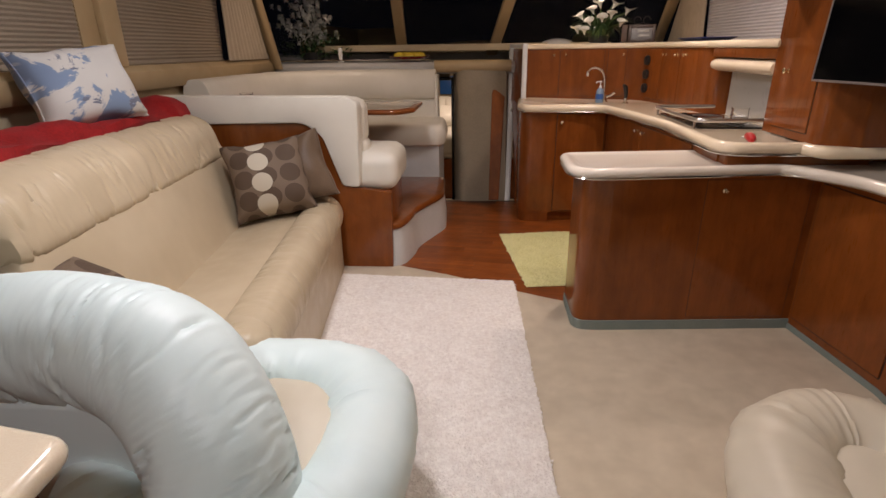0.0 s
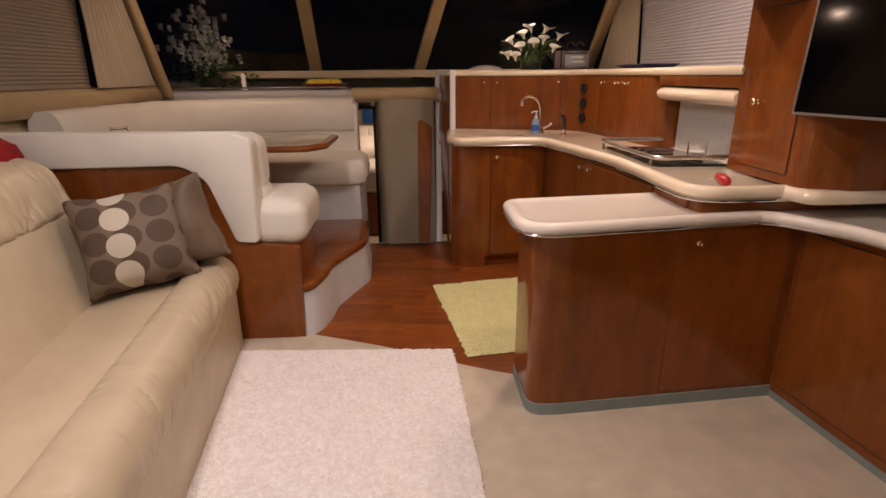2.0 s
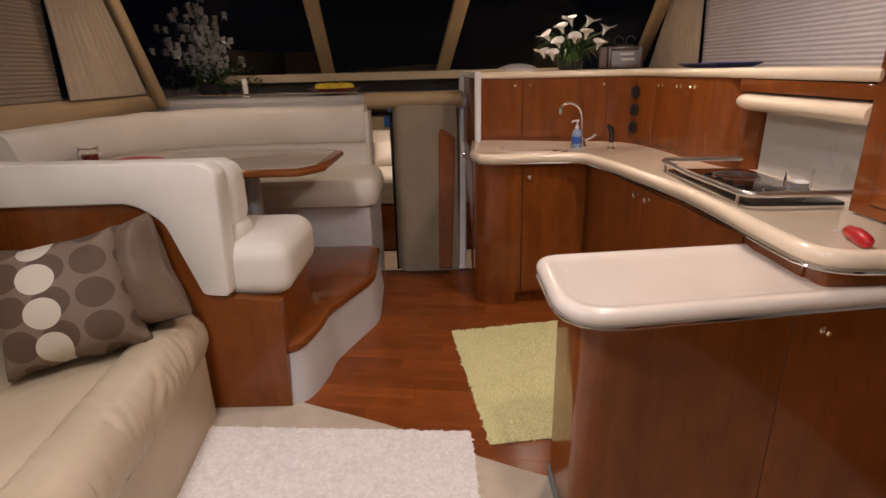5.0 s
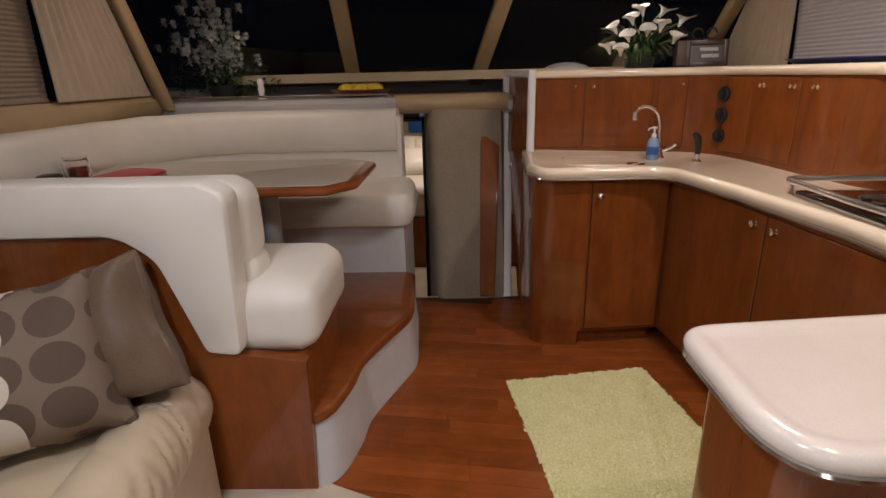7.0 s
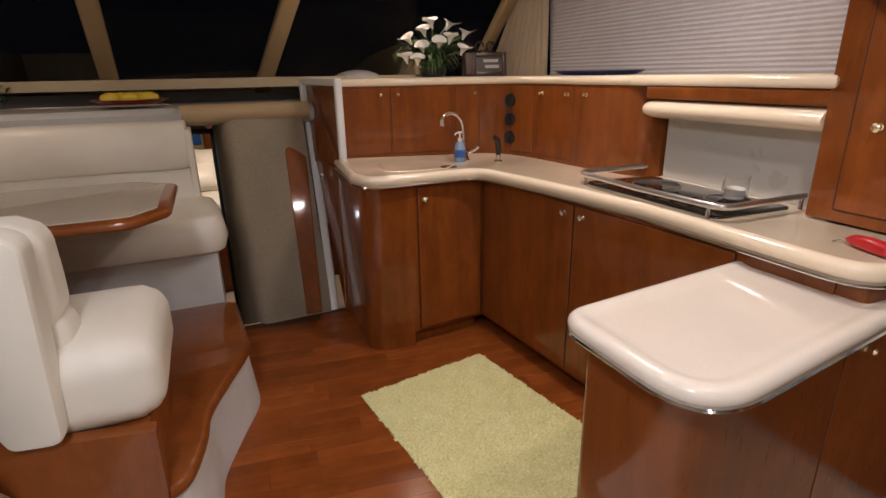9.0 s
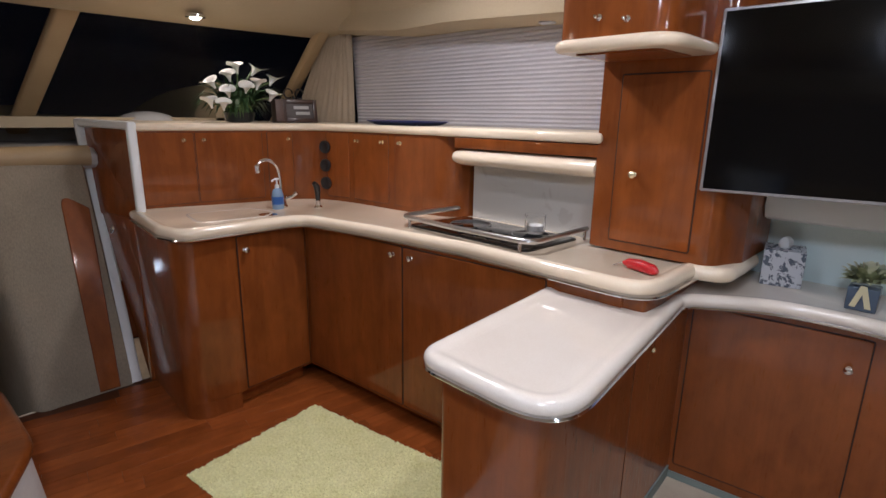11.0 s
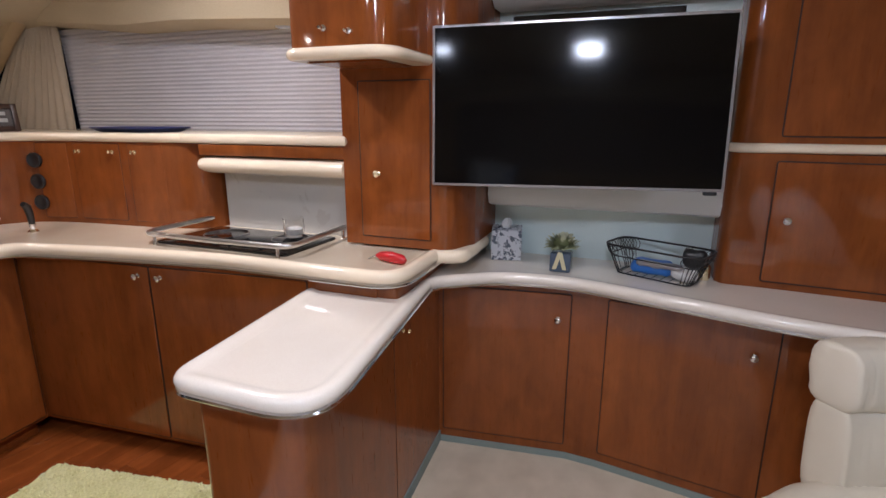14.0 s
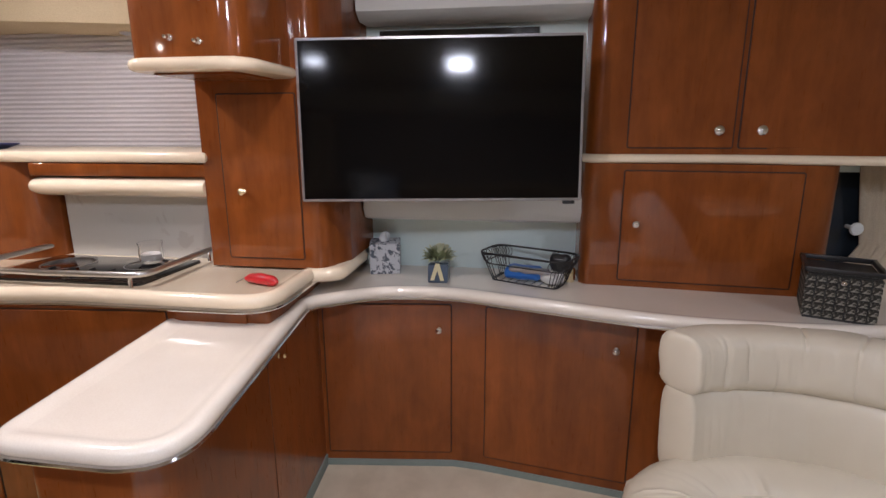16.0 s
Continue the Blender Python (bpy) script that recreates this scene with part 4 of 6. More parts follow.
top = rounded([(0.515, 5.10), (0.475, 4.60), (0.52, 4.43), (1.08, 4.425), (1.165, 4.0), (1.235, 3.5), (1.235, 2.75), (2.0, 2.75), (2.09, 2.85), (2.09, 4.95), (1.2, 5.05)],
              [0.0, 0.12, 0.10, 0.10, 0.4, 0.4, 0.14, 0.1, 0.1, 0, 0], 7)
ledge = rounded([(1.56, 2.80), (1.60, 2.645), (1.95, 2.645), (2.04, 2.80)], [0.02, 0.08, 0.08, 0.02], 6)
counter = thing("galley_counter", "cream solid-surface galley counter with a raised rim", "counter", (1.3, 3.8, 0.865))
bm = bmesh.new()
slab(bm, top, nose(0.872, 0.921, 8, 0.010, 0.012))
part("worktop", bm, CREAM, counter)
part("corner_ledge", slab(bmesh.new(), ledge, nose(0.868, 0.9195, 8)), CREAM, counter)
bm = bmesh.new()
slab(bm, inset(top, -0.004), [(0.03, 0.862), (0.006, 0.864), (0.003, 0.868), (0.006, 0.873), (0.03, 0.876)])
part("edge_strip", bm, CHROME, counter, "thin chrome strip under the counter nosing")

sink = thing("sink", "small cream sink bowl let into the counter", "sink", (0.82, 4.74, 0.9))
bm = bmesh.new()
o1 = rounded([(0.66, 4.60), (0.98, 4.56), (1.06, 4.66), (1.02, 4.82), (0.70, 4.88)], 0.07, 5)
slab(bm, o1, [(-0.012, 0.9055), (-0.004, 0.9105), (0.006, 0.9105), (0.012, 0.907)])
part("rim", bm, WHITE_TOP, sink)
bm = bmesh.new()
slab(bm, inset(o1, 0.014), [(0, 0.9054), (0, 0.9066)])
part("basin", bm, WHITE_TOP, sink)
part("drain", turned(bmesh.new(), [(0.045, 0.9067), (0.045, 0.909), (0.03, 0.9095), (0, 0.9085)], (1.0, 4.60, 0), 20), CHROME, sink, "dark chrome sink cover")

tap = thing("faucet", "chrome swan-neck galley faucet with a lever", "faucet", (1.16, 4.75, 0.905))
FX, FY = 1.155, 4.745
bm = bmesh.new()
turned(bm, [(0.034, 0.905), (0.034, 0.915), (0.026, 0.925), (0.024, 0.955), (0.018, 0.965)], (FX, FY, 0), 18)
part("base", bm, CHROME, tap)
bm = bmesh.new()
tube(bm, curve([(FX, FY, 0.955), (FX, FY, 1.06), (FX - 0.02, FY - 0.005, 1.13), (FX - 0.075, FY - 0.02, 1.165), (FX - 0.125, FY - 0.03, 1.155), (FX - 0.14, FY - 0.035, 1.115)], 6), 0.0085, 10)
turned(bm, [(0.012, 1.105), (0.014, 1.115), (0.014, 1.14), (0.009, 1.145)], (FX - 0.14, FY - 0.035, 0), 12)
part("spout", bm, CHROME, tap)
bm = bmesh.new()
tube(bm, [(FX + 0.015, FY, 0.945), (FX + 0.055, FY - 0.02, 0.965), (FX + 0.075, FY - 0.03, 0.985)], [0.01, 0.008, 0.011], 10)
part("lever", bm, CHROME, tap)
soap = thing("soap_bottle", "clear soap bottle with a blue label and pump", "bottle", (1.118, 4.715, 0.906))
bm = bmesh.new()
turned(bm, [(0.026, 0.906), (0.03, 0.912), (0.03, 0.985), (0.022, 1.01), (0.010, 1.02)], (1.118, 4.715, 0), 18)
part("bottle", bm, plain("pale blue plastic", (0.22, 0.32, 0.46), 0.2), soap)
part("label", turned(bmesh.new(), [(0.0308, 0.935), (0.0308, 0.975)], (1.118, 4.715, 0), 18), plain("deep blue label", (0.03, 0.11, 0.36), 0.35), soap, "blue label")
bm = bmesh.new()
turned(bm, [(0.011, 1.018), (0.011, 1.035), (0.004, 1.037), (0.004, 1.06), (0.012, 1.062), (0.012, 1.07)], (1.118, 4.715, 0), 12)
tube(bm, [(1.118, 4.715, 1.066), (1.088, 4.70, 1.064), (1.081, 4.698, 1.056)], 0.004, 6)
part("pump", bm, PAPER, soap)
spray = thing("hand_sprayer", "black pull-out hand sprayer in a chrome collar", "sprayer", (1.29, 4.60, 0.906))
part("collar", turned(bmesh.new(), [(0.022, 0.906), (0.022, 0.915), (0.013, 0.925), (0.013, 0.95)], (1.29, 4.60, 0), 14), CHROME, spray, "chrome collar")
bm = bmesh.new()
tube(bm, [(1.29, 4.60, 0.95), (1.288, 4.60, 1.0), (1.28, 4.597, 1.03), (1.262, 4.59, 1.045)], [0.012, 0.015, 0.016, 0.012], 10)
part("handle", bm, BLACK, spray)

# cherry back panels behind the counter, capped with a cream rail
BACK_S = [(p.x, p.y) for p in curve([(q[0], q[1], 0) for q in [(1.20, 4.985), (1.36, 4.945), (1.475, 4.84), (1.535, 4.62), (1.565, 4.30), (1.60, 4.06), (1.64, 3.95), (1.72, 3.90)]], 6)]
locker = thing("galley_back_locker", "varnished cherry lockers behind the galley counter", "cabinet", (1.1, 4.9, 0.9))
bm = bmesh.new()
slab(bm, [(0.575, 5.065), (1.20, 4.985)] + BACK_S[1:] + [(1.80, 3.90), (1.95, 4.4), (1.7, 5.1), (0.6, 5.3)], [(0, 0.90), (0, 1.31)])
part("body", bm, CHERRY, locker)
LOCKER_DOORS = [((0.585, 5.064), (0.838, 5.031), (0.79,)), ((0.842, 5.031), (1.19, 4.986), (0.885,)), ((1.215, 4.981), (1.355, 4.946), (1.33,)),
                ((1.488, 4.805), (1.532, 4.645), ()), ((1.536, 4.61), (1.562, 4.335), (4.57, 4.375)), ((1.566, 4.29), (1.594, 4.10), (4.25,))]
for a, b, knobs in LOCKER_DOORS:
    u = V(b[0] - a[0], b[1] - a[1], 0).normalized()
    n = V(u.y, -u.x, 0)
    d = face_panel("door", a, b, 0.935, 1.295, n, CHERRY_DOOR, locker, gap=0.0025, thick=0.0035)
    for k in knobs:
        f = (k - a[0]) / (b[0] - a[0]) if k < 2 else (k - a[1]) / (b[1] - a[1])
        knob_on(d, (a[0] + (b[0] - a[0]) * f + n.x * 0.004, a[1] + (b[1] - a[1]) * f + n.y * 0.004, 1.258), n, BRASS, 0.009)
strip = thing("socket_strip", "column of three dark round power sockets", "socket", (1.475, 4.84, 1.1))
for z in (1.215, 1.112, 1.010):
    bm = bmesh.new()
    m = V(-0.95, -0.30, 0).to_track_quat("Z", "Y").to_matrix().to_4x4()
    turned(bm, [(0.036, -0.004), (0.036, 0.006), (0.030, 0.010), (0.026, 0.007), (0.0, 0.007)], (1.474, 4.80, z), 20, m)
    part("socket", bm, BLACK, strip)
bm = bmesh.new()
outer = inset([(p[0], p[1]) for p in [(0.56, 5.065), (1.20, 4.985)] + BACK_S[1:-6] + [(1.605, 4.00), (1.605, 3.16), (2.12, 3.16), (2.12, 5.6), (0.60, 6.3)]], -0.018)
slab(bm, outer, nose(1.303, 1.345, 6))
structure("trim", bm, CREAM, "cream rounded rail capping the galley lockers")

# leaning side panel and posts at the galley end
side = thing("galley_end_panel", "glossy cherry end panel between two pale posts", "panel", (0.5, 5.2, 0))
bm = bmesh.new()
quad = [V(0.470, 5.48, 0.86), V(0.555, 5.05, 0.86), V(0.56, 5.05, 1.31), V(0.495, 5.66, 1.31)]
loft(bm, [[p + V(0.0, 0.0, 0) for p in quad], [p + V(0.03, 0.01, 0) for p in quad]])
part("panel", bm, CHERRY, side)
bm = bmesh.new()
low_end = [V(0.508, 5.055, 0.0), V(0.512, 5.10, 0.0), V(0.480, 5.47, 0.872), V(0.518, 5.055, 0.872)]
loft(bm, [low_end, [p + V(0.035, 0.0, 0) for p in low_end]])
part("panel", bm, CHERRY, side)
bm = bmesh.new()
flatbar(bm, (0.445, 5.105, 0.0), (0.485, 5.70, 1.325), 0.055, 0.05, (1, 0, 0))
part("post", bm, SOFT_WHITE, side, "pale leaning post")
bm = bmesh.new()
flatbar(bm, (0.553, 5.035, 0.915), (0.553, 5.035, 1.345), 0.042, 0.042, (1, 0, 0))
part("post", bm, SOFT_WHITE, side, "pale upright post")
bm = bmesh.new()
flatbar(bm, (0.555, 5.03, 1.33), (0.483, 5.72, 1.335), 0.045, 0.04, (1, 0.1, 0))
part("rail", bm, SOFT_WHITE, side, "pale capping rail")
bm = bmesh.new()
turned(bm, [(0.006, -0.03), (0.012, -0.028), (0.012, 0.028), (0.006, 0.03)], (0.475, 5.27, 0.80), 12, pose(0, 0, 0, 60))
part("latch", bm, CHROME, side, "chrome latch")

# hob with its rail
hob = thing("cooktop", "black glass cooktop with a steel safety rail", "cooktop", (1.5, 3.6, 0.905))
hp = rounded([(1.335, 3.27), (1.335, 3.92), (1.675, 3.89), (1.665, 3.25)], 0.02, 3)
part("glass_top", slab(bmesh.new(), hp, [(0, 0.9065), (0, 0.916), (0.004, 0.919)]), BLACK_GLASS, hob)
bm = bmesh.new()
rail = [p for p in rounded([V(1.70, 3.235, 0.955), V(1.315, 3.235, 0.955), V(1.300, 3.60, 0.955), V(1.315, 3.955, 0.955), V(1.71, 3.93, 0.955)], [0, 0.06, 0.3, 0.06, 0], 5)]
tube(bm, rail, 0.011, 10)
part("rail", bm, STEEL, hob, "brushed steel rail")
for x, y in ((1.318, 3.29), (1.318, 3.90), (1.69, 3.235), (1.70, 3.93)):
    part("rail_post", turned(bmesh.new(), [(0.009, 0.906), (0.007, 0.91), (0.007, 0.955)], (x, y, 0), 10), CHROME, hob)
for y in (3.42, 3.50, 3.58, 3.66):
    bm = bmesh.new()
    turned(bm, [(0.017, 0.919), (0.017, 0.930), (0.012, 0.938), (0, 0.939)], (1.395, y, 0), 14)
    box(bm, 1.380, 1.410, y - 0.004, y + 0.004, 0.934, 0.948, 0.002)
    part("control_knob", bm, BLACK, hob)
for x, y, r in ((1.57, 3.42, 0.08), (1.55, 3.74, 0.095)):
    bm = bmesh.new()
    turned(bm, [(r, 0.9188), (r, 0.9198), (r - 0.004, 0.9199), (r - 0.004, 0.9188)], (x, y, 0), 30)
    part("heating_ring", bm, STEEL, hob, "printed ring of a cooking zone")
jar2 = thing("glass_jar", "small clear glass jar standing on the cooktop", "jar", (1.60, 3.42, 0.92))
bm = bmesh.new()
turned(bm, [(0.034, 0.9205), (0.042, 0.93), (0.045, 0.96), (0.042, 0.985), (0.046, 1.0), (0.043, 1.0), (0.039, 0.985), (0.041, 0.96), (0.038, 0.935), (0.0, 0.932)], (1.60, 3.42, 0), 20)
part("glass", bm, CLEAR, jar2)
part("wax", turned(bmesh.new(), [(0.033, 0.933), (0.036, 0.955), (0.03, 0.958)], (1.60, 3.42, 0), 16), PAPER, jar2)

bm = bmesh.new()
box(bm, 1.725, 1.76, 3.16, 3.88, 0.905, 1.25)
structure("backsplash", bm, SPLASH, "pale veined laminate splashback behind the cooktop")
hood = thing("cooker_hood", "cream padded visor over the cooktop", "hood", (1.65, 3.5, 1.1))
bm = bmesh.new()
rows = []
for y, s in ((3.165, 1), (3.84, 1), (3.885, 0.95), (3.91, 0.8)):
    rows.append([V(1.724, y, 1.172)] + [V(1.645 - 0.06 * s * math.cos(a), y, 1.21 + 0.038 * s * math.sin(a)) for a in [-math.pi / 2 + k * math.pi / 10 for k in range(11)]] + [V(1.724, y, 1.25 - 0.02 * (1 - s))])
loft(bm, rows)
part("visor", bm, CREAM, hood)
bm = bmesh.new()
box(bm, 1.72, 2.1, 3.16, 3.95, 1.25, 1.302, 0.0)
box(bm, 1.60, 1.76, 3.16, 3.90, 1.252, 1.30, 0.004)
part("fascia", bm, CHERRY, hood, "cherry fascia above the visor")

# tall locker and the overhead cabinet
tall = thing("tall_locker", "tall varnished cherry locker standing on the counter", "cabinet", (1.8, 2.95, 0.92))
tp = rounded([(1.60, 3.165), (1.60, 2.72), (1.75, 2.66), (2.1, 2.66), (2.1, 3.165)], [0.008, 0.07, 0.03, 0, 0], 6)
part("body", slab(bmesh.new(), tp, [(0, 0.918), (0, 2.14)]), CHERRY, tall)
d = face_panel("door", (1.60, 3.088), (1.60, 2.788), 0.955, 1.545, (-1, 0), CHERRY_DOOR, tall)
knob_on(d, (1.588, 3.005, 1.205), (-1, 0, 0), BRASS)
over = thing("overhead_cabinet", "glossy cherry overhead cabinet with a cream lower rim", "cabinet", (1.5, 2.9, 1.6))
op = rounded([(1.285, 3.165), (1.280, 2.80), (1.62, 2.80), (1.62, 3.165)], [0.05, 0.09, 0, 0], 8)
part("body", slab(bmesh.new(), op, [(0, 1.632), (0, 2.14)]), CHERRY_DOOR, over)
bm = bmesh.new()
slab(bm, inset(op, -0.02), nose(1.594, 1.632, 6))
part("rim", bm, CREAM, over, "cream rounded rim")
part("underside", slab(bmesh.new(), inset(op, 0.05), [(0, 1.588), (0, 1.602)]), CHERRY_FLAT, over)
# small chrome beads in place of glints reflected in the varnish, not pulls
for x, y, z in ((1.279, 2.93, 1.672), (1.281, 3.02, 1.685), (1.280, 2.915, 1.79)):
    knob_on(over, (x, y, z), (-1, 0, 0), CHROME, 0.007)

# shelf behind, flowers, photo frame, tray
rnd = random.Random(11)
lily = thing("calla_lilies", "artificial white calla lilies with long green leaves", "plant", (1.12, 5.22, 1.346))
part("pot", turned(bmesh.new(), [(0.06, 1.346), (0.075, 1.352), (0.085, 1.40), (0.078, 1.40), (0, 1.39)], (1.17, 5.2, 0), 18), BLACK, lily, "dark low planter")
bl, bst = bmesh.new(), bmesh.new()
for i in range(230):
    a, s = rnd.uniform(0, 6.28), rnd.uniform(0.4, 1.0)
    base = V(1.17 + 0.05 * math.cos(a), 5.20 + 0.05 * math.sin(a), 1.39)
    tip = V(1.17 + 0.30 * s * math.cos(a), 5.20 + 0.16 * s * math.sin(a), 1.39 + rnd.uniform(-0.03, 0.20) * (1.2 - 0.5 * s))
    leaf_mesh(bl, base, tip, rnd.uniform(0.014, 0.030), 0.05 + 0.03 * s)
part("foliage", bl, LEAF, lily)
bl = bmesh.new()
for i in range(60):
    a, s = rnd.uniform(3.4, 6.0), rnd.uniform(0.3, 0.8)
    base = V(1.17, 5.17, 1.43 + rnd.uniform(0, 0.05))
    tip = V(1.17 + 0.22 * s * math.cos(a), 5.17 + 0.12 * s * math.sin(a), 1.36 + rnd.uniform(0, 0.05))
    leaf_mesh(bl, base, tip, 0.010, 0.03)
part("grass_tuft", bl, LEAF_PALE, lily, "pale green drooping grass blades")
heads = [(0.985, 5.12, 1.44, 215), (1.03, 5.08, 1.43, 250), (1.075, 5.10, 1.50, 235), (1.235, 5.10, 1.545, 275), (1.10, 5.13, 1.585, 225), (1.02, 5.14, 1.545, 200), (1.16, 5.16, 1.63, 215), (1.26, 5.2, 1.625, 330), (1.165, 5.09, 1.525, 255), (1.37, 5.2, 1.575, 340), (1.31, 5.10, 1.485, 290)]
for i, (x, y, z, yaw) in enumerate(heads):
    tube(bst, curve([(1.17, 5.2, 1.39), ((1.17 + x) / 2, (5.2 + y) / 2, 1.40 + (z - 1.39) * 0.65), (x, y, z)], 5), 0.0035, 6)
    bm = bmesh.new()
    rings = []
    for k in range(9):
        t = k / 8
        ring = []
        for j in range(20):
            a = 2 * math.pi * j / 20
            lip = max(0, math.cos(a)) ** 3
            r = 0.006 + 0.030 * t ** 1.6 + 0.010 * max(0, t - 0.7) / 0.3
            ring.append(V(r * math.cos(a) * (1 + 0.35 * lip * t), r * math.sin(a), 0.075 * t + 0.030 * lip * t * t - 0.012 * max(0, t - 0.8) * 5 * (1 - lip)))
        rings.append(ring)
    rings += [[p * 0.95 for p in r] for r in rings[::-1]]
    loft(bm, rings, caps=False)
    bm.transform(Matrix.Translation((x, y, z - 0.02)) @ pose(0, 0, 0, 0, 24 + 9 * (i % 3), yaw) @ Matrix.Diagonal((0.95, 0.95, 0.85, 1)))
    fl = part("flower", bm, PETAL, lily, "white funnel-shaped flower", 60)
part("stems", bst, LEAF_PALE, lily)

photo = thing("photo_frame", "dark wooden picture frame standing beside the lilies", "picture frame", (1.47, 5.08, 1.346))
PM = Matrix.Translation((1.475, 5.06, 1.346)) @ pose(0, 0, 0, -8, 0, -14)
for name, x0, x1, z0, z1 in (("frame_side", -0.10, -0.075, 0, 0.135), ("frame_side", 0.085, 0.11, 0, 0.135), ("frame_side", -0.075, 0.085, 0.11, 0.135), ("frame_side", -0.075, 0.085, 0, 0.025)):
    bm = box(bmesh.new(), x0, x1, -0.012, 0.012, z0, z1, 0.003)
    bm.transform(PM)
    part(name, bm, plain("dark brown wood", (0.05, 0.025, 0.015), 0.35), photo)
bm = box(bmesh.new(), -0.075, 0.085, -0.002, 0.006, 0.025, 0.11)
bm.transform(PM)
pic = part("picture", bm, plain("grey print", (0.10, 0.09, 0.085), 0.25), photo, "dark grey picture with pale strokes")
for z0, x0, x1 in ((0.078, -0.03, 0.06), (0.045, -0.02, 0.065)):
    bm = box(bmesh.new(), x0, x1, -0.006, -0.003, z0, z0 + 0.018, 0.001)
    bm.transform(PM)
    part("bar", bm, plain("grey strokes", (0.45, 0.44, 0.42), 0.5), pic)
bm = box(bmesh.new(), -0.15, -0.105, -0.06, 0.05, 0.0, 0.125, 0.003)
bm.transform(PM)
whole("standing_book", bm, plain("brown book cover", (0.09, 0.05, 0.035), 0.5), "brown book standing beside the picture frame", "book")
orn = thing("scroll_ornament", "small dark wrought scroll ornament", "ornament", (1.58, 5.14, 1.346))
bm = bmesh.new()
for dx in (-0.035, 0.04):
    tube(bm, [V(1.50 + dx + 0.028 * math.cos(a), 5.16, 1.515 + 0.028 * math.sin(a)) for a in [k * 0.45 for k in range(13)]], 0.005, 6)
tube(bm, [(1.50, 5.16, 1.346), (1.50, 5.16, 1.50)], 0.006, 6)
part("scroll", bm, BLACK, orn)
tray = thing("blue_tray", "dark blue plastic tray on the galley rail", "tray", (1.72, 4.35, 1.346))
bm = bmesh.new()
slab(bm, rounded([(1.60, 4.60), (1.60, 4.16), (1.86, 4.16), (1.86, 4.60)], 0.05, 4), [(0.05, 1.346), (0.0, 1.366), (0.004, 1.369), (0.05, 1.351)])
part("dish", bm, NAVY, tray)
bm = bmesh.new()
turned(bm, [(0.22, 1.17), (0.215, 1.26), (0.19, 1.33), (0.14, 1.375), (0.07, 1.395), (0.0, 1.40)], (0.95, 6.1, 0), 28)
whole("instrument_hood", bm, FIBRE, "grey moulded instrument hood on the dashboard", "dashboard")

# ---- peninsula and the lower counter ----
pen = thing("peninsula_cabinet", "varnished cherry peninsula cabinet with rounded ends", "cabinet", (1.2, 2.9, 0))
pp = rounded([(0.668, 3.06), (0.668, 2.745), (0.80, 2.742), (1.74, 2.806), (1.9, 3.06)], [0.03, 0.10, 0.05, 0, 0], 8)
part("body", slab(bmesh.new(), pp, [(0, 0.05), (0, 0.786)]), CHERRY, pen)
part("toe_strip", slab(bmesh.new(), inset(pp, -0.006), [(0, 0.0), (0, 0.05)]), TOE, pen, "grey-green carpeted toe strip")
n = V(0.068, -1, 0)
d = face_panel("door", (1.215, 2.7702), (1.69, 2.8026), 0.065, 0.755, n, CHERRY_DOOR, pen, gap=0.0012, thick=0.002)
knob_on(d, (1.298, 2.773, 0.705), n, BRASS, 0.009)

lower = thing("lower_counter", "long white solid-surface counter running from peninsula to saloon side", "counter", (1.3, 2.8, 0.765))
front = curve([(1.53, 2.757, 0), (1.66, 2.57, 0), (1.70, 2.42, 0), (1.70, 2.25, 0), (1.645, 2.04, 0), (1.59, 1.85, 0), (1.53, 1.64, 0), (1.49, 1.45, 0), (1.475, 1.25, 0), (1.478, 1.0, 0), (1.52, 0.6, 0), (1.56, 0.0, 0), (1.56, -0.8, 0)], 5)
fp = [(p.x, p.y) for p in front[1:]]
lo = rounded([(0.590, 3.076), (0.586, 2.635), (1.51, 2.752)] + fp + [(2.13, -0.8), (2.13, 3.15), (1.3, 3.146)], [0.09, 0.15, 0.03] + [0] * (len(fp) + 3), 9)
bm = bmesh.new()
slab(bm, lo, nose(0.784, 0.826, 8, 0.010, 0.007))
part("worktop", bm, WHITE_TOP, lower)
bm = bmesh.new()
slab(bm, inset(lo, -0.003), [(0.03, 0.776), (0.006, 0.778), (0.003, 0.782), (0.006, 0.787), (0.03, 0.790)])
part("edge_strip", bm, CHROME, lower, "thin chrome strip under the nosing")
blk = thing("counter_riser", "cherry riser block between the two counters", "panel", (1.6, 2.95, 0.81))
part("block", slab(bmesh.new(), rounded([(1.275, 3.085), (1.285, 2.79), (1.40, 2.78), (1.9, 2.8), (1.9, 3.1)], [0, 0.02, 0, 0, 0], 3), [(0, 0.8185), (0, 0.875)]), CHERRY_FLAT, blk)

base = thing("saloon_cabinet", "varnished cherry cabinets with curved front under the long counter", "cabinet", (1.85, 1.7, 0))
bf = [(1.723, 2.82), (1.790, 2.26), (1.780, 2.14), (1.680, 1.55), (1.655, 1.35), (1.66, 1.0), (1.69, 0.4), (1.69, -0.8)]
outl = bf + [(2.13, -0.8), (2.13, 2.82)]
part("body", slab(bmesh.new(), outl, [(0, 0.03), (0, 0.786)]), CHERRY, base)
part("toe_strip", slab(bmesh.new(), inset(outl, -0.004), [(0, 0.0), (0, 0.03)]), TOE, base, "grey-green carpeted toe strip")
da = face_panel("door", (1.7266, 2.79), (1.7894, 2.265), 0.07, 0.735, (-1, -0.12), CHERRY_DOOR, base, thick=0.005)
knob_on(da, (1.778, 2.316, 0.632), (-1, 0, 0))
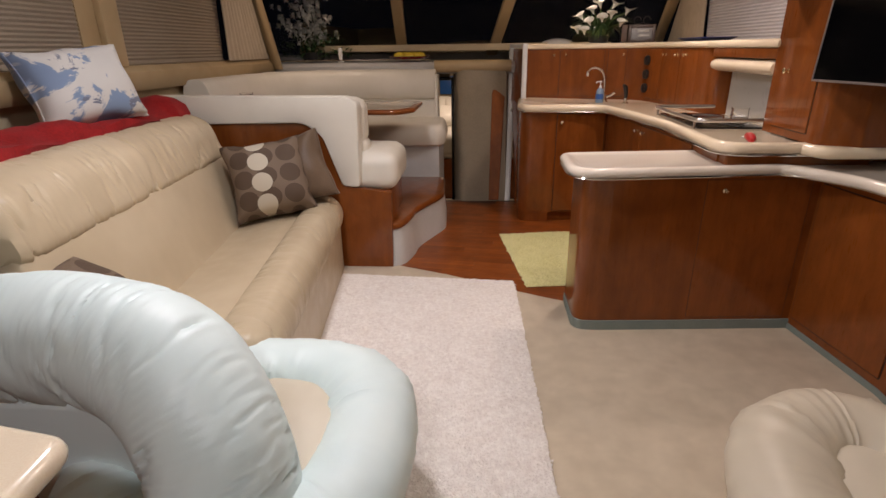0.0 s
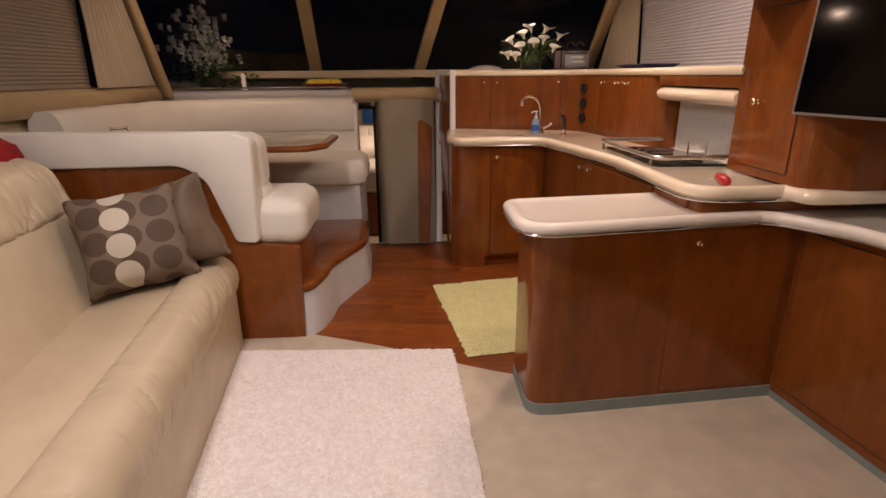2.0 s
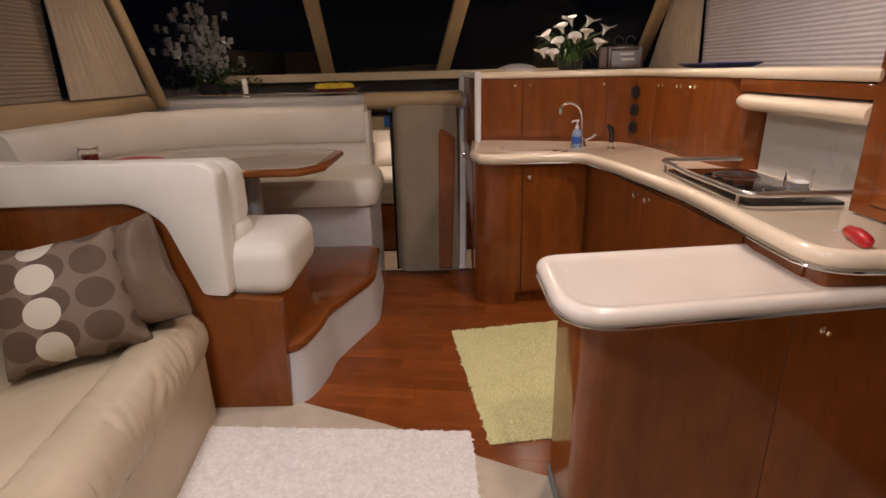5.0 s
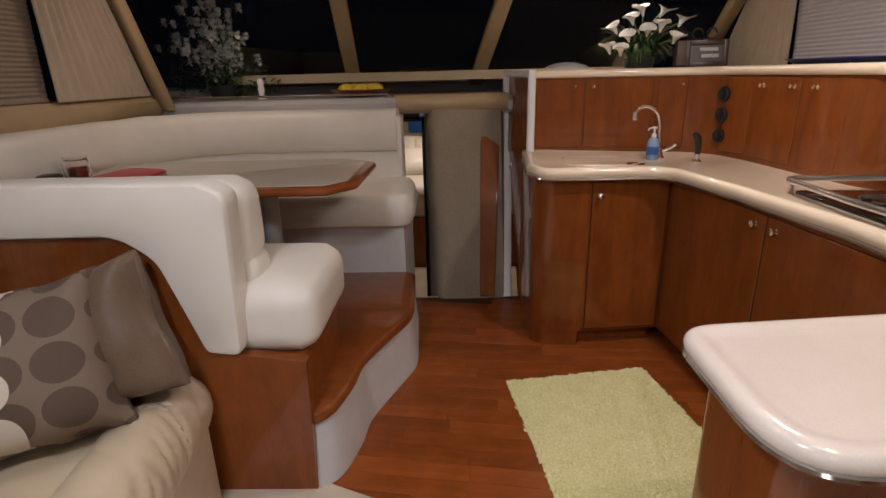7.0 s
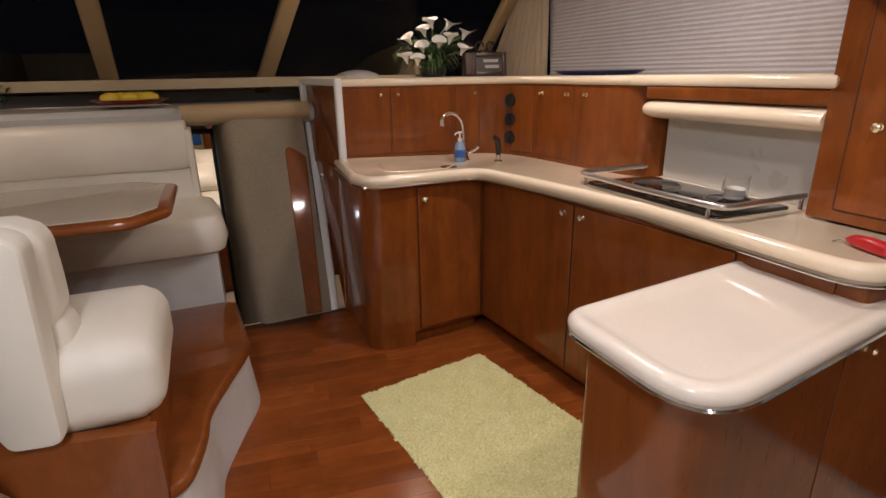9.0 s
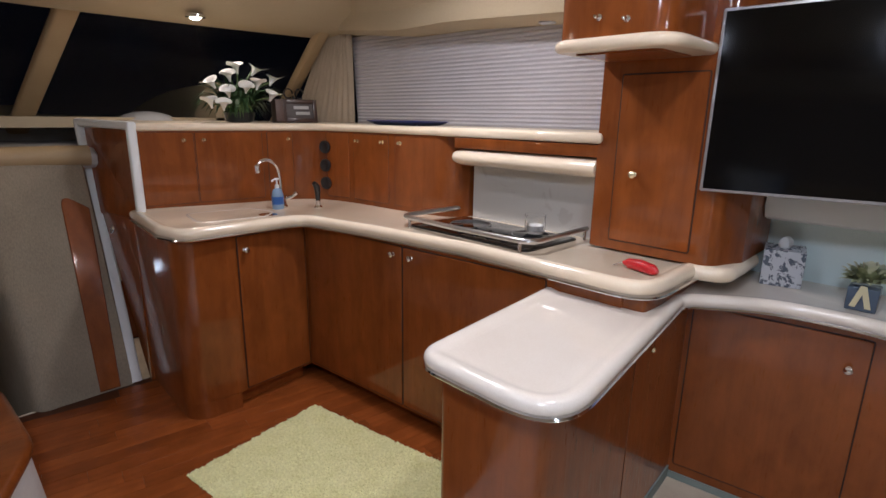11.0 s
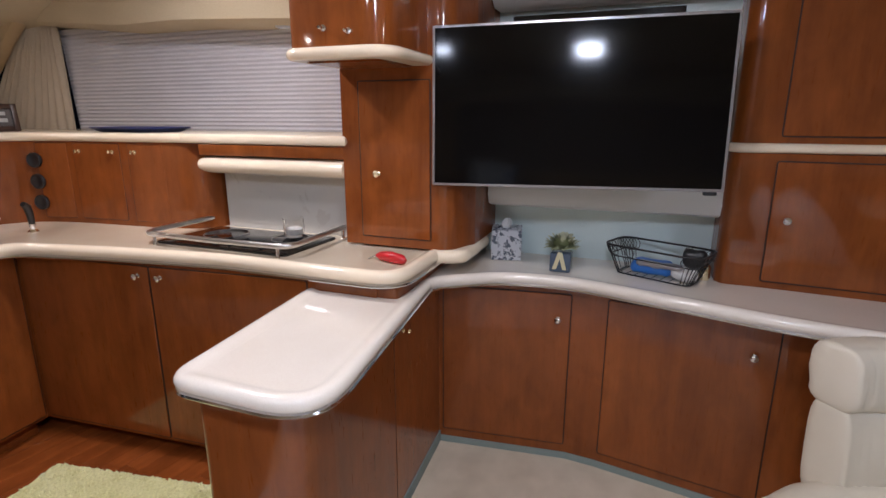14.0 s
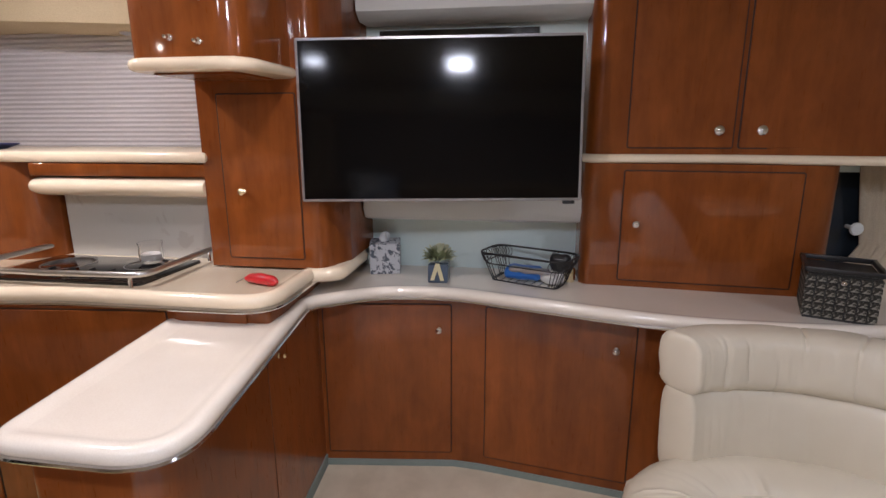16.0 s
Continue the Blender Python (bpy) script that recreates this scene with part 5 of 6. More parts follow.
db = face_panel("door", (1.7783, 2.13), (1.6825, 1.565), 0.07, 0.735, (-1, 0.17), CHERRY_DOOR, base, thick=0.005)
knob_on(db, (1.690, 1.638, 0.622), (-1, 0.17, 0))
dc = face_panel("door", (1.656, 1.34), (1.660, 1.01), 0.07, 0.735, (-1, -0.012), CHERRY_DOOR, base, thick=0.005)
knob_on(dc, (1.652, 1.06, 0.625), (-1, 0, 0))

# niche behind the television
bm = bmesh.new()
box(bm, 2.06, 2.135, 1.74, 2.70, 0.81, 2.14)
structure("wall_niche", bm, NICHE, "pale grey-green laminate niche behind the television")
bm = bmesh.new()
loft(bm, [[V(2.06, y, 1.045), V(1.98, y, 1.045), V(1.93, y, 1.06), V(1.91, y, 1.10), V(1.92, y, 1.15), V(1.96, y, 1.17), V(2.06, y, 1.17)] for y in (1.745, 2.655)])
structure("trim", bm, SOFT_WHITE, "off-white padded valance under the television")
bm = bmesh.new()
loft(bm, [[V(2.06, y, 1.835), V(1.95, y, 1.835), V(1.905, y, 1.865), V(1.90, y, 1.92), V(1.91, y, 2.10), V(1.95, y, 2.148), V(2.06, y, 2.148)] for y in (1.745, 2.655)])
structure("trim", bm, SOFT_WHITE, "off-white padded valance above the television")
bm = bmesh.new()
slab(bm, rounded([(2.045, 1.95), (2.055, 1.95), (2.055, 2.6), (2.045, 2.6)], 0.001, 1), [(0, 1.62), (0, 1.815)])
whole("speaker_panel", bm, BLACK_GLASS, "dark glossy panel behind the television", "panel")

tv = thing("television", "large switched-off flat television on a swivel mount", "television", (1.80, 2.245, 1.43))
TVC = V(1.625, 2.288, 1.453)
tn = V(-0.993, -0.102, 0.055).normalized()
tu = V(0.102, -0.9947, 0.008).normalized()
tu = (tu - tn * tu.dot(tn)).normalized()
tw = tn.cross(tu) if tn.cross(tu).z > 0 else tu.cross(tn)
TM = Matrix(((tu.x, tw.x, tn.x, TVC.x), (tu.y, tw.y, tn.y, TVC.y), (tu.z, tw.z, tn.z, TVC.z), (0, 0, 0, 1)))
W2, H2 = 0.487, 0.2755
bm = bmesh.new()
sec = rounded([(-W2, -H2), (W2, -H2), (W2, H2), (-W2, H2)], 0.008, 3)
loft(bm, [[V(p[0], p[1], z) for p in inset(sec, i)] for i, z in ((0.10, -0.06), (0.02, -0.035), (0, -0.03), (0, 0.0), (0.002, 0.003), (0.009, 0.003), (0.010, -0.001))], caps=True)
bm.transform(TM)
part("casing", bm, SILVER, tv, "silver bezel and casing")
bm = bmesh.new()
box(bm, -W2 + 0.0095, W2 - 0.0095, -H2 + 0.0095, H2 - 0.0095, -0.004, 0.001)
bm.transform(TM)
part("screen", bm, SCREEN, tv, "black glossy screen")
bm = bmesh.new()
box(bm, W2 - 0.06, W2 - 0.02, -H2 - 0.012, -H2, -0.02, 0.0, 0.003)
bm.transform(TM)
part("sensor", bm, BLACK, tv)
bm = bmesh.new()
box(bm, -0.12, 0.12, -0.1, 0.1, -0.09, -0.06, 0.004)
bm.transform(TM)
box(bm, 1.68, 2.06, 2.22, 2.28, 1.40, 1.46, 0.004)
part("mount", bm, BLACK, tv, "black swivel mount")

# cabinets aft of the television
rc = thing("wall_cabinet", "glossy cherry wall cabinet with two doors over a cream rim", "cabinet", (1.95, 1.3, 1.3))
rp = rounded([(1.865, 1.735), (1.875, 1.60), (1.86, 1.25), (1.77, 0.75), (1.74, -0.2), (2.13, -0.2), (2.13, 1.765), (1.90, 1.765)], [0.05, 0.1, 0.3, 0.3, 0, 0, 0, 0.03], 6)
part("body", slab(bmesh.new(), rp, [(0, 1.330), (0, 2.14)]), CHERRY, rc)
bm = bmesh.new()
slab(bm, inset(rp, -0.02), nose(1.297, 1.330, 6))
part("rim", bm, CREAM, rc, "cream rounded rim")
for a, b, kx in (((1.874, 1.622), (1.858, 1.255), 0), ((1.857, 1.242), (1.792, 0.81), 1)):
    d = face_panel("door", a, b, 1.355, 2.08, (-1, 0.08 if kx == 0 else 0.15), CHERRY_DOOR, rc, thick=0.006)
    knob_on(d, (1.850, 1.314, 1.416) if kx == 0 else (1.838, 1.177, 1.416), (-1, 0.1, 0), CHROME, 0.017)
lc = thing("counter_cabinet", "varnished cherry cabinet standing on the long counter", "cabinet", (1.95, 1.3, 0.815))
lp = rounded([(1.87, 1.745), (1.865, 1.60), (1.83, 1.25), (1.80, 0.885), (2.13, 0.885), (2.13, 1.765), (1.90, 1.765)], [0.06, 0.1, 0.3, 0.1, 0, 0, 0.03], 6)
part("body", slab(bmesh.new(), lp, [(0, 0.8185), (0, 1.296)]), CHERRY, lc)
d = face_panel("door", (1.862, 1.625), (1.8095, 1.02), 0.848, 1.268, (-1, 0.12), CHERRY_DOOR, lc, thick=0.005)
knob_on(d, (1.848, 1.572, 1.072), (-1, 0.1, 0))
d = face_panel("door", (1.905, 1.763), (2.10, 1.763), 0.83, 1.26, (0, 1), CHERRY_DOOR, lc, thick=0.004)
bm = bmesh.new()
box(bm, 2.05, 2.135, -0.8, 0.884, 0.81, 0.86)
box(bm, 2.05, 2.135, -0.8, 0.884, 1.255, 1.31)
structure("wall_niche", bm, NICHE, "pale grey-green laminate wall above the long counter")
bm = bmesh.new()
box(bm, 2.085, 2.12, -0.8, 0.884, 0.85, 1.27)
structure("window_side", bm, NIGHT_PANE, "dark side window above the long counter at night")
CH = [((2.025, 0.30, 0.825), (2.020, 0.775, 0.825)), ((2.02, 0.34, 0.98), (2.02, 0.69, 0.98)), ((2.02, 0.34, 1.285), (2.02, 0.735, 1.285))]
curtain("curtain", CH[0], CH[1], 8, "gathered pale curtain tied back at the side window", 0.45)
curtain("curtain", CH[1], CH[2], 8, "gathered pale curtain hanging above its holdback", 0.45)
hb = thing("curtain_holdback", "small pale curtain holdback knob beside the side window", "holdback", (2.02, 0.715, 1.04))
bm = bmesh.new()
turned(bm, [(0.0, 0.0), (0.022, 0.002), (0.026, 0.010), (0.018, 0.016), (0.008, 0.018), (0.008, 0.075)], (2.003, 0.715, 1.04), 18, pose(0, 0, 0, 0, 90))
part("knob", bm, SOFT_WHITE, hb)

# things on the long counter
tb = thing("tissue_box", "grey floral tissue box with a tissue pulled up", "tissue box", (1.965, 2.580, 0.81))
bm = box(bmesh.new(), -0.064, 0.064, -0.064, 0.064, 0, 0.132, 0.003)
bm.transform(Matrix.Translation((1.965, 2.580, 0.8195)) @ pose(0, 0, 0, 0, 0, 12))
part("box", bm, TISSUE, tb)
bm = bmesh.new()
loft(bm, [[V(1.965 + r * (1 + 0.35 * math.sin(3 * a + z * 40)) * math.cos(a), 2.580 + r * 0.8 * (1 + 0.35 * math.cos(2 * a + z * 30)) * math.sin(a), 0.9505 + z) for a in [k * math.pi / 8 for k in range(16)]] for z, r in ((0, 0.022), (0.012, 0.03), (0.028, 0.026), (0.04, 0.012))])
part("tissue", bm, PAPER, tb, "crumpled white tissue")
pt = thing("small_potted_plant", "small green plant in a square grey glass pot with ribbon", "plant", (1.84, 2.32, 0.81))
part("pot", box(bmesh.new(), 1.80, 1.88, 2.285, 2.365, 0.8195, 0.895, 0.004), plain("smoky blue glass", (0.08, 0.11, 0.16), 0.12), pt, "smoky grey glass pot")
bm = bmesh.new()
rnd = random.Random(3)
for i in range(170):
    a, e = rnd.uniform(0, 6.28), rnd.uniform(0.0, 1.45)
    d = V(math.cos(a) * math.cos(e), math.sin(a) * math.cos(e), math.sin(e) * 0.8)
    leaf_mesh(bm, V(1.84, 2.325, 0.905) + d * 0.025, V(1.84, 2.325, 0.905) + d * rnd.uniform(0.055, 0.08), 0.022, 0.006)
part("foliage", bm, plain("grey-green succulent leaf", (0.46, 0.50, 0.30), 0.5), pt)
bm = bmesh.new()
for i in range(26):
    a, e = rnd.uniform(0, 6.28), rnd.uniform(0.5, 1.45)
    d = V(math.cos(a) * math.cos(e), math.sin(a) * math.cos(e), math.sin(e) * 0.8)
    leaf_mesh(bm, V(1.84, 2.325, 0.905) + d * 0.06, V(1.84, 2.325, 0.905) + d * 0.088, 0.016, 0.004)
part("buds", bm, plain("creamy white bud", (0.75, 0.76, 0.55), 0.5), pt, "small creamy white buds")
bm = bmesh.new()
for dy in (-0.02, 0.02):
    loft(bm, [[V(1.797 - k * 0.002, 2.325 + dy * k / 4 - 0.008, 0.902 - 0.017 * k), V(1.797 - k * 0.002, 2.325 + dy * k / 4 + 0.008, 0.902 - 0.017 * k), V(1.7965 - k * 0.002, 2.325 + dy * k / 4, 0.9015 - 0.017 * k)] for k in range(5)])
part("ribbon", bm, plain("pale gold ribbon", (0.6, 0.55, 0.35), 0.35), pt, "pale gold ribbon")

wb = thing("wire_basket", "black wire basket holding blue and white odds and ends", "basket", (1.87, 1.96, 0.812))
BM = Matrix.Translation((1.87, 1.965, 0.8225)) @ pose(0, 0, 0, 0, 0, -24)
low = rounded([V(-0.06, -0.14, 0.003), V(0.06, -0.14, 0.003), V(0.06, 0.14, 0.003), V(-0.06, 0.14, 0.003)], 0.03, 5)
high = rounded([V(-0.09, -0.185, 0.115), V(0.09, -0.185, 0.115), V(0.09, 0.185, 0.115), V(-0.09, 0.185, 0.115)], 0.05, 5)
for ring, r in ((low, 0.003), (high, 0.004), ([p.lerp(q, 0.62) for p, q in zip(low, high)], 0.0025)):
    bm = bmesh.new()
    tube(bm, ring, r, 6, True)
    bm.transform(BM)
    part("rim_wire", bm, BLACK, wb)
bm = bmesh.new()
for k in range(0, len(low)):
    tube(bm, [low[k], low[k].lerp(high[k], 0.62)], 0.0017, 5)
N = 30
for k in range(N):
    f = k * len(high) / N
    a = high[int(f) % len(high)].lerp(high[(int(f) + 1) % len(high)], f - int(f))
    l = low[int(f) % len(low)].lerp(low[(int(f) + 1) % len(low)], f - int(f))
    c = l.lerp(a, 0.81)
    b2 = high[(int(f) + 1) % len(high)] - high[int(f) % len(high)]
    d = b2.normalized() if b2.length > 1e-6 else V(1, 0, 0)
    tube(bm, [c + d * 0.017 * math.cos(t) + (a - l).normalized() * 0.021 * math.sin(t) for t in [j * math.pi / 4 for j in range(8)]], 0.0015, 4, True)
for k in range(9):
    y = -0.13 + 0.0325 * k
    tube(bm, [V(-0.06, y, 0.003), V(0.06, y, 0.003)], 0.0015, 4)
bm.transform(BM)
part("wire_mesh", bm, BLACK, wb, "curled black wire sides")
for nm, mt, lb, (x, y, z), sz, rz in (("folded_cloth", BLUE, "bright blue folded cloth in the basket", (0.0, 0.02, 0.035), (0.08, 0.15, 0.05), 10), ("folded_cloth", PAPER, "white folded cloth in the basket", (0.005, -0.10, 0.03), (0.08, 0.08, 0.045), -20), ("remote_control", SILVER, "grey remote control in the basket", (-0.035, -0.02, 0.055), (0.03, 0.17, 0.018), 6), ("black_case", BLACK, "small black case in the basket", (0.03, -0.12, 0.085), (0.05, 0.08, 0.07), 0)):
    bm = bmesh.new()
    cushion(bm, *sz, min(sz) * 0.45, 8, 0.003, BM @ pose(x, y, z, 0, 0, rz), 0.006, 30, x * 50)
    whole(nm, bm, mt, lb, "cloth" if "cloth" in nm else nm.replace("_", " "), "", "things in the wire basket")
bm = bmesh.new()
turned(bm, [(0.02, 0.8195), (0.022, 0.83), (0.022, 0.87), (0.012, 0.885), (0.012, 0.905), (0.0, 0.906)], (1.90, 1.80, 0), 14)
whole("small_bottle", bm, BRASS, "small gold-coloured bottle beside the wire basket", "bottle")

wv = thing("woven_basket", "square black and beige woven basket on the long counter", "basket", (1.62, 1.03, 0.81))
WM = Matrix.Translation((1.645, 0.955, 0.8195)) @ pose(0, 0, 0, 0, 0, -22) @ Matrix.Diagonal((1.2, 1.2, 1.04, 1))
# rows of small mottled tiles on the black sides
bm = box(bmesh.new(), -0.0025, 0.0025, -0.0105, 0.0105, -0.0095, 0.0095, 0.0012, 1)
tile = finish("tile", bm, WOVEN)
for s in range(4):
    for i in range(6):
        for j in range(7):
            ob = new("tile", tile)
            ob.parent = wv
            ob.matrix_basis = ROOT[wv.name] @ WM @ pose(0, 0, 0, 0, 0, 90 * s) @ pose(-0.0805, -0.072 + 0.024 * j, 0.018 + 0.0225 * i, rx=(i * 7 + j * 5) % 5 - 2)
bm = bmesh.new()
for s in range(4):
    own = box(bmesh.new(), -0.09, -0.078, -0.09, 0.09, 0.150, 0.166, 0.003)
    merge(bm, own, pose(0, 0, 0, 0, 0, 90 * s))
box(bm, -0.079, 0.079, -0.079, 0.079, 0.0, 0.148)
bm.transform(WM)
part("rim", bm, BLACK, wv)
bm = bmesh.new()
bmesh.ops.create_icosphere(bm, subdivisions=2, radius=0.009, matrix=WM @ Matrix.Translation((-0.092, 0, 0.125)))
part("bead", bm, CHROME, wv)

# on the upper counter: red opener on a slip of paper
red = thing("red_tool", "red plastic handled opener lying on the counter", "opener", (1.39, 2.86, 0.91))
bm = bmesh.new()
tube(bm, [(1.425, 2.935, 0.925), (1.42, 2.915, 0.928), (1.41, 2.87, 0.930), (1.395, 2.82, 0.928), (1.392, 2.805, 0.925)], [0.006, 0.016, 0.020, 0.018, 0.008], 10)
part("handle", bm, RED, red)
part("wire", tube(bmesh.new(), [(1.425, 2.935, 0.925), (1.43, 2.955, 0.918), (1.415, 2.965, 0.912)], 0.002, 6), STEEL, red)
bm = box(bmesh.new(), -0.045, 0.045, -0.035, 0.035, 0, 0.0015)
bm.transform(Matrix.Translation((1.36, 2.885, 0.906)) @ pose(0, 0, 0, 0, 0, 30))
whole("paper_slip", bm, PAPER, "white paper slip under the red opener", "paper")

# ---- barrel chairs ----
def chair_seat(ch, mat, rx, ry, power):
    """The base, the padded ring and the cushion of a low round chair, centred on its own origin."""
    def ell(a, grow):
        c, s = math.cos(a), math.sin(a)
        return V((rx + grow) * math.copysign(abs(c) ** power, c), (ry + grow) * math.copysign(abs(s) ** power, s), 0)

    ring = [2 * math.pi * k / 180 for k in range(180)]
    bm = bmesh.new()
    loft(bm, [[ell(a, g) + V(0, 0, z) for a in ring] for g, z in ((-0.02, 0.015), (0.03, 0.03), (0.055, 0.10), (0.06, 0.30), (0.0, 0.32))])
    part("base", bm, mat, ch)
    bm = bmesh.new()
    loft(bm, [[ell(a, 0.125 * math.cos(b) - 0.025) + V(0, 0, 0.36 + 0.1 * math.sin(b)) for b in [2 * math.pi * j / 18 for j in range(18)]] for a in ring], loop=True)
    bm.normal_update()
    for v in bm.verts:
        a = math.atan2(v.co.y, v.co.x)
        v.co += v.normal * 0.006 * (noise.noise(V(math.cos(a) * 3, math.sin(a) * 3, 2)) + 0.8 * pucker(V(0, 0, v.co.z), a * 0.45))
    part("seat_ring", bm, mat, ch, "padded ring round the seat")
    bm = bmesh.new()
    loft(bm, [[V(p.x * s, p.y * s, z) for p in [ell(a, -0.10) for a in ring]] for s, z in ((0.9, 0.32), (0.99, 0.34), (1.0, 0.38), (0.95, 0.405), (0.7, 0.42), (0.3, 0.43), (0.02, 0.43))])
    wrinkle(bm, 0.006, 7, 3)
    part("seat_cushion", bm, LEATHER_CHAIR, ch, "cream leather seat cushion")


def barrel_chair(label, mat, at, turn, rx, ry, wrap, top, thick):
    """Faces its own +y: a ring round a seat, with a flat padded back along an arc of wrap degrees."""
    ch = thing("barrel_chair", label, "armchair", at, turn, "barrel chairs", local=True)
    chair_seat(ch, mat, rx, ry, 1.0)
    mid = top - 0.17
    a0, a1 = math.pi * 1.5 - radians(wrap) / 2, math.pi * 1.5 + radians(wrap) / 2
    line = [(math.cos(a1 + (a0 - a1) * k / 140), math.sin(a1 + (a0 - a1) * k / 140)) for k in range(141)]
    plan = [(V(rx * c, ry * s, 0), V(c, s, 0)) for c, s in line]
    for name, h0, h1, g0, g1, th in (("backrest", 0.36, mid + 0.012, 0.045, 0.075, thick * 0.85), ("back_roll", mid - 0.012, top, 0.075, 0.095, thick)):
        bm = bmesh.new()
        rings, m = [], len(plan) - 1
        for k, (p, o) in enumerate(plan):
            e = max(0, abs(k / m - 0.5) * 2 - 0.94) / 0.06
            s = 0.45 + 0.55 * math.sqrt(max(0, 1 - e * e))
            # the ends slant: the back is narrower at its top
            lean = (k / m - 0.5) * 2
            sec = []
            for j in range(24):
                b = 2 * math.pi * j / 24
                cz, cg = math.sin(b), math.cos(b)
                z = (h0 + h1) / 2 + (h1 - h0) / 2 * math.copysign(abs(cz) ** 0.55, cz) * (0.6 + 0.4 * s)
                g = g0 + (g1 - g0) * (z - h0) / (h1 - h0) + th * math.copysign(abs(cg) ** 0.7, cg) * s
                q = p + o * g
                q.x *= 1 - 0.16 * (z - 0.36) * abs(lean)
                sec.append(q + V(0, 0, z))
            rings.append(sec)
        loft(bm, rings)
        bm.normal_update()
        for v in bm.verts:
            a = math.atan2(v.co.y / ry, v.co.x / rx)
            v.co += v.normal * 0.006 * (noise.noise(V(a * 4, v.co.z * 5, 5)) + (0.9 if name == "back_roll" else 0.25) * pucker(V(0, 0, v.co.z), a * 0.30))
        part(name, bm, mat, ch, "gathered leather roll of the chair back" if name == "back_roll" else "")
    return ch


def lounge_chair(label, mat, at):
    """A low round chair whose thick back roll runs along behind it and bends down beside the seat."""
    ch = thing("lounge_chair", label, "armchair", at, 0, "barrel chairs", local=True)
    chair_seat(ch, mat, 0.32, 0.36, 0.8)
    axis = curve([(-0.90, -0.08, 0.69), (-0.57, -0.06, 0.70), (-0.30, -0.06, 0.705), (-0.10, -0.11, 0.66), (0.02, -0.19, 0.53), (0.07, -0.26, 0.33)], 40)
    bm = bmesh.new()
    rings, run = [], 0.0
    for i, p in enumerate(axis):
        d = (axis[min(i + 1, len(axis) - 1)] - axis[max(i - 1, 0)]).normalized()
        side = d.cross(V(0, 1, 0)).normalized()
        out = side.cross(d).normalized()
        run += (p - axis[i - 1]).length if i else 0
        e = max(0, 0.06 - run) / 0.06
        r = 0.152 * math.sqrt(max(0.05, 1 - e * e))
        ring = []
        for j in range(48):
            b = 2 * math.pi * j / 48
            u = out * math.cos(b) + side * math.sin(b)
            fold = pucker(p + u * r, run * 1.9 + 0.22 * math.sin(b))
            ring.append(p + u * (r + 0.0070 * fold + 0.006 * noise.noise(p * 6 + u)))
        rings.append(ring)
    loft(bm, rings)
    part("back_roll", bm, mat, ch, "thick gathered leather roll of the chair back", 60)
    bm = bmesh.new()
    wall = [(-0.90, -0.10), (-0.57, -0.09), (-0.30, -0.09), (-0.12, -0.13), (-0.02, -0.20)]
    wall = [(p.x, p.y) for p in curve([(x, y, 0) for x, y in wall], 8)]
    sweep(bm, [(p[0], p[1]) for p in rounded([(-0.075, 0.0), (0.075, 0.0), (0.085, 0.62), (-0.085, 0.62)], 0.03, 3)], stations(wall, 1))
    wrinkle(bm, 0.004, 8, 2)
    part("backrest", bm, mat, ch, "cool-lit leather outer back")
    return ch


lounge_chair("cream leather lounge chair, coloured as cool-lit, with a long gathered back roll", LEATHER_COOL_LIT, (-0.38, 1.445, 0))
barrel_chair("cream leather barrel chair standing against the long cabinet", LEATHER_CHAIR, (1.095, 1.235, 0), 86, 0.37, 0.235, 94, 0.835, 0.075)

# cream ledge behind the pale chair
aft = thing("side_counter", "cream counter on a cherry base behind the pale chair", "counter", (-0.6, 0.7, 0))
ap = rounded([(-0.385, 0.84), (-0.395, 0.975), (-0.54, 1.0), (-1.8, 1.0), (-1.8, 0.45), (-0.6, 0.45)], [0.04, 0.05, 0.03, 0, 0, 0.1], 5)
part("base", slab(bmesh.new(), inset(ap, 0.05), [(0, 0.0), (0, 0.755)]), CHERRY, aft)
part("worktop", slab(bmesh.new(), ap, nose(0.756, 0.80, 6)), CREAM, aft)

# ---- ceiling fittings, known and added, and their light ----
for i, (x, y, z, watts, colour, r) in enumerate(LAMPS):
    # the added fill lamps of LAMPS get the same fitting as the known ones
    lt = thing("ceiling_or_fill_light", "round ceiling light, switched on; several are added only as fill", "ceiling light", (x, y, z), 0, "ceiling lights")
    bm = bmesh.new()
    turned(bm, [(r + 0.022, z + 0.01), (r + 0.022, z - 0.004), (r + 0.004, z - 0.008), (r + 0.002, z - 0.004)], (x, y, 0), 28)
    part("bezel", bm, CHROME, lt)
    bm = bmesh.new()
    turned(bm, [(r * math.cos(a), z - 0.55 * r * math.sin(a)) for a in [k * math.pi / 16 for k in range(9)]], (x, y, 0), 32)
    part("lens", bm, glowing("lamp lens", colour, 0.5 * watts / (math.pi * math.pi * r * r * 1.3)), lt, "glowing lens")
    data = bpy.data.lights.new("downlight", "AREA")
    data.shape, data.size, data.energy, data.color = "DISK", r * 2, watts * 0.55, colour
    lamp = new("downlight", data)
    lamp.matrix_basis = pose(x, y, z - 0.55 * r - 0.004)
lt = thing("soffit_downlight", "small round downlight in the soffit, switched off", "ceiling light", (1.955, 3.66, 1.825))
part("bezel", turned(bmesh.new(), [(0.04, 1.835), (0.04, 1.818), (0.03, 1.814), (0.025, 1.820), (0, 1.821)], (1.955, 3.66, 0), 20), STEEL, lt)
data = bpy.data.lights.new("cabin_light", "AREA")
data.shape, data.size, data.energy, data.color = "DISK", 0.2, CABIN_LAMP[3], WARM
lamp = new("cabin_light", data)
lamp.matrix_basis = pose(*CABIN_LAMP[:3])
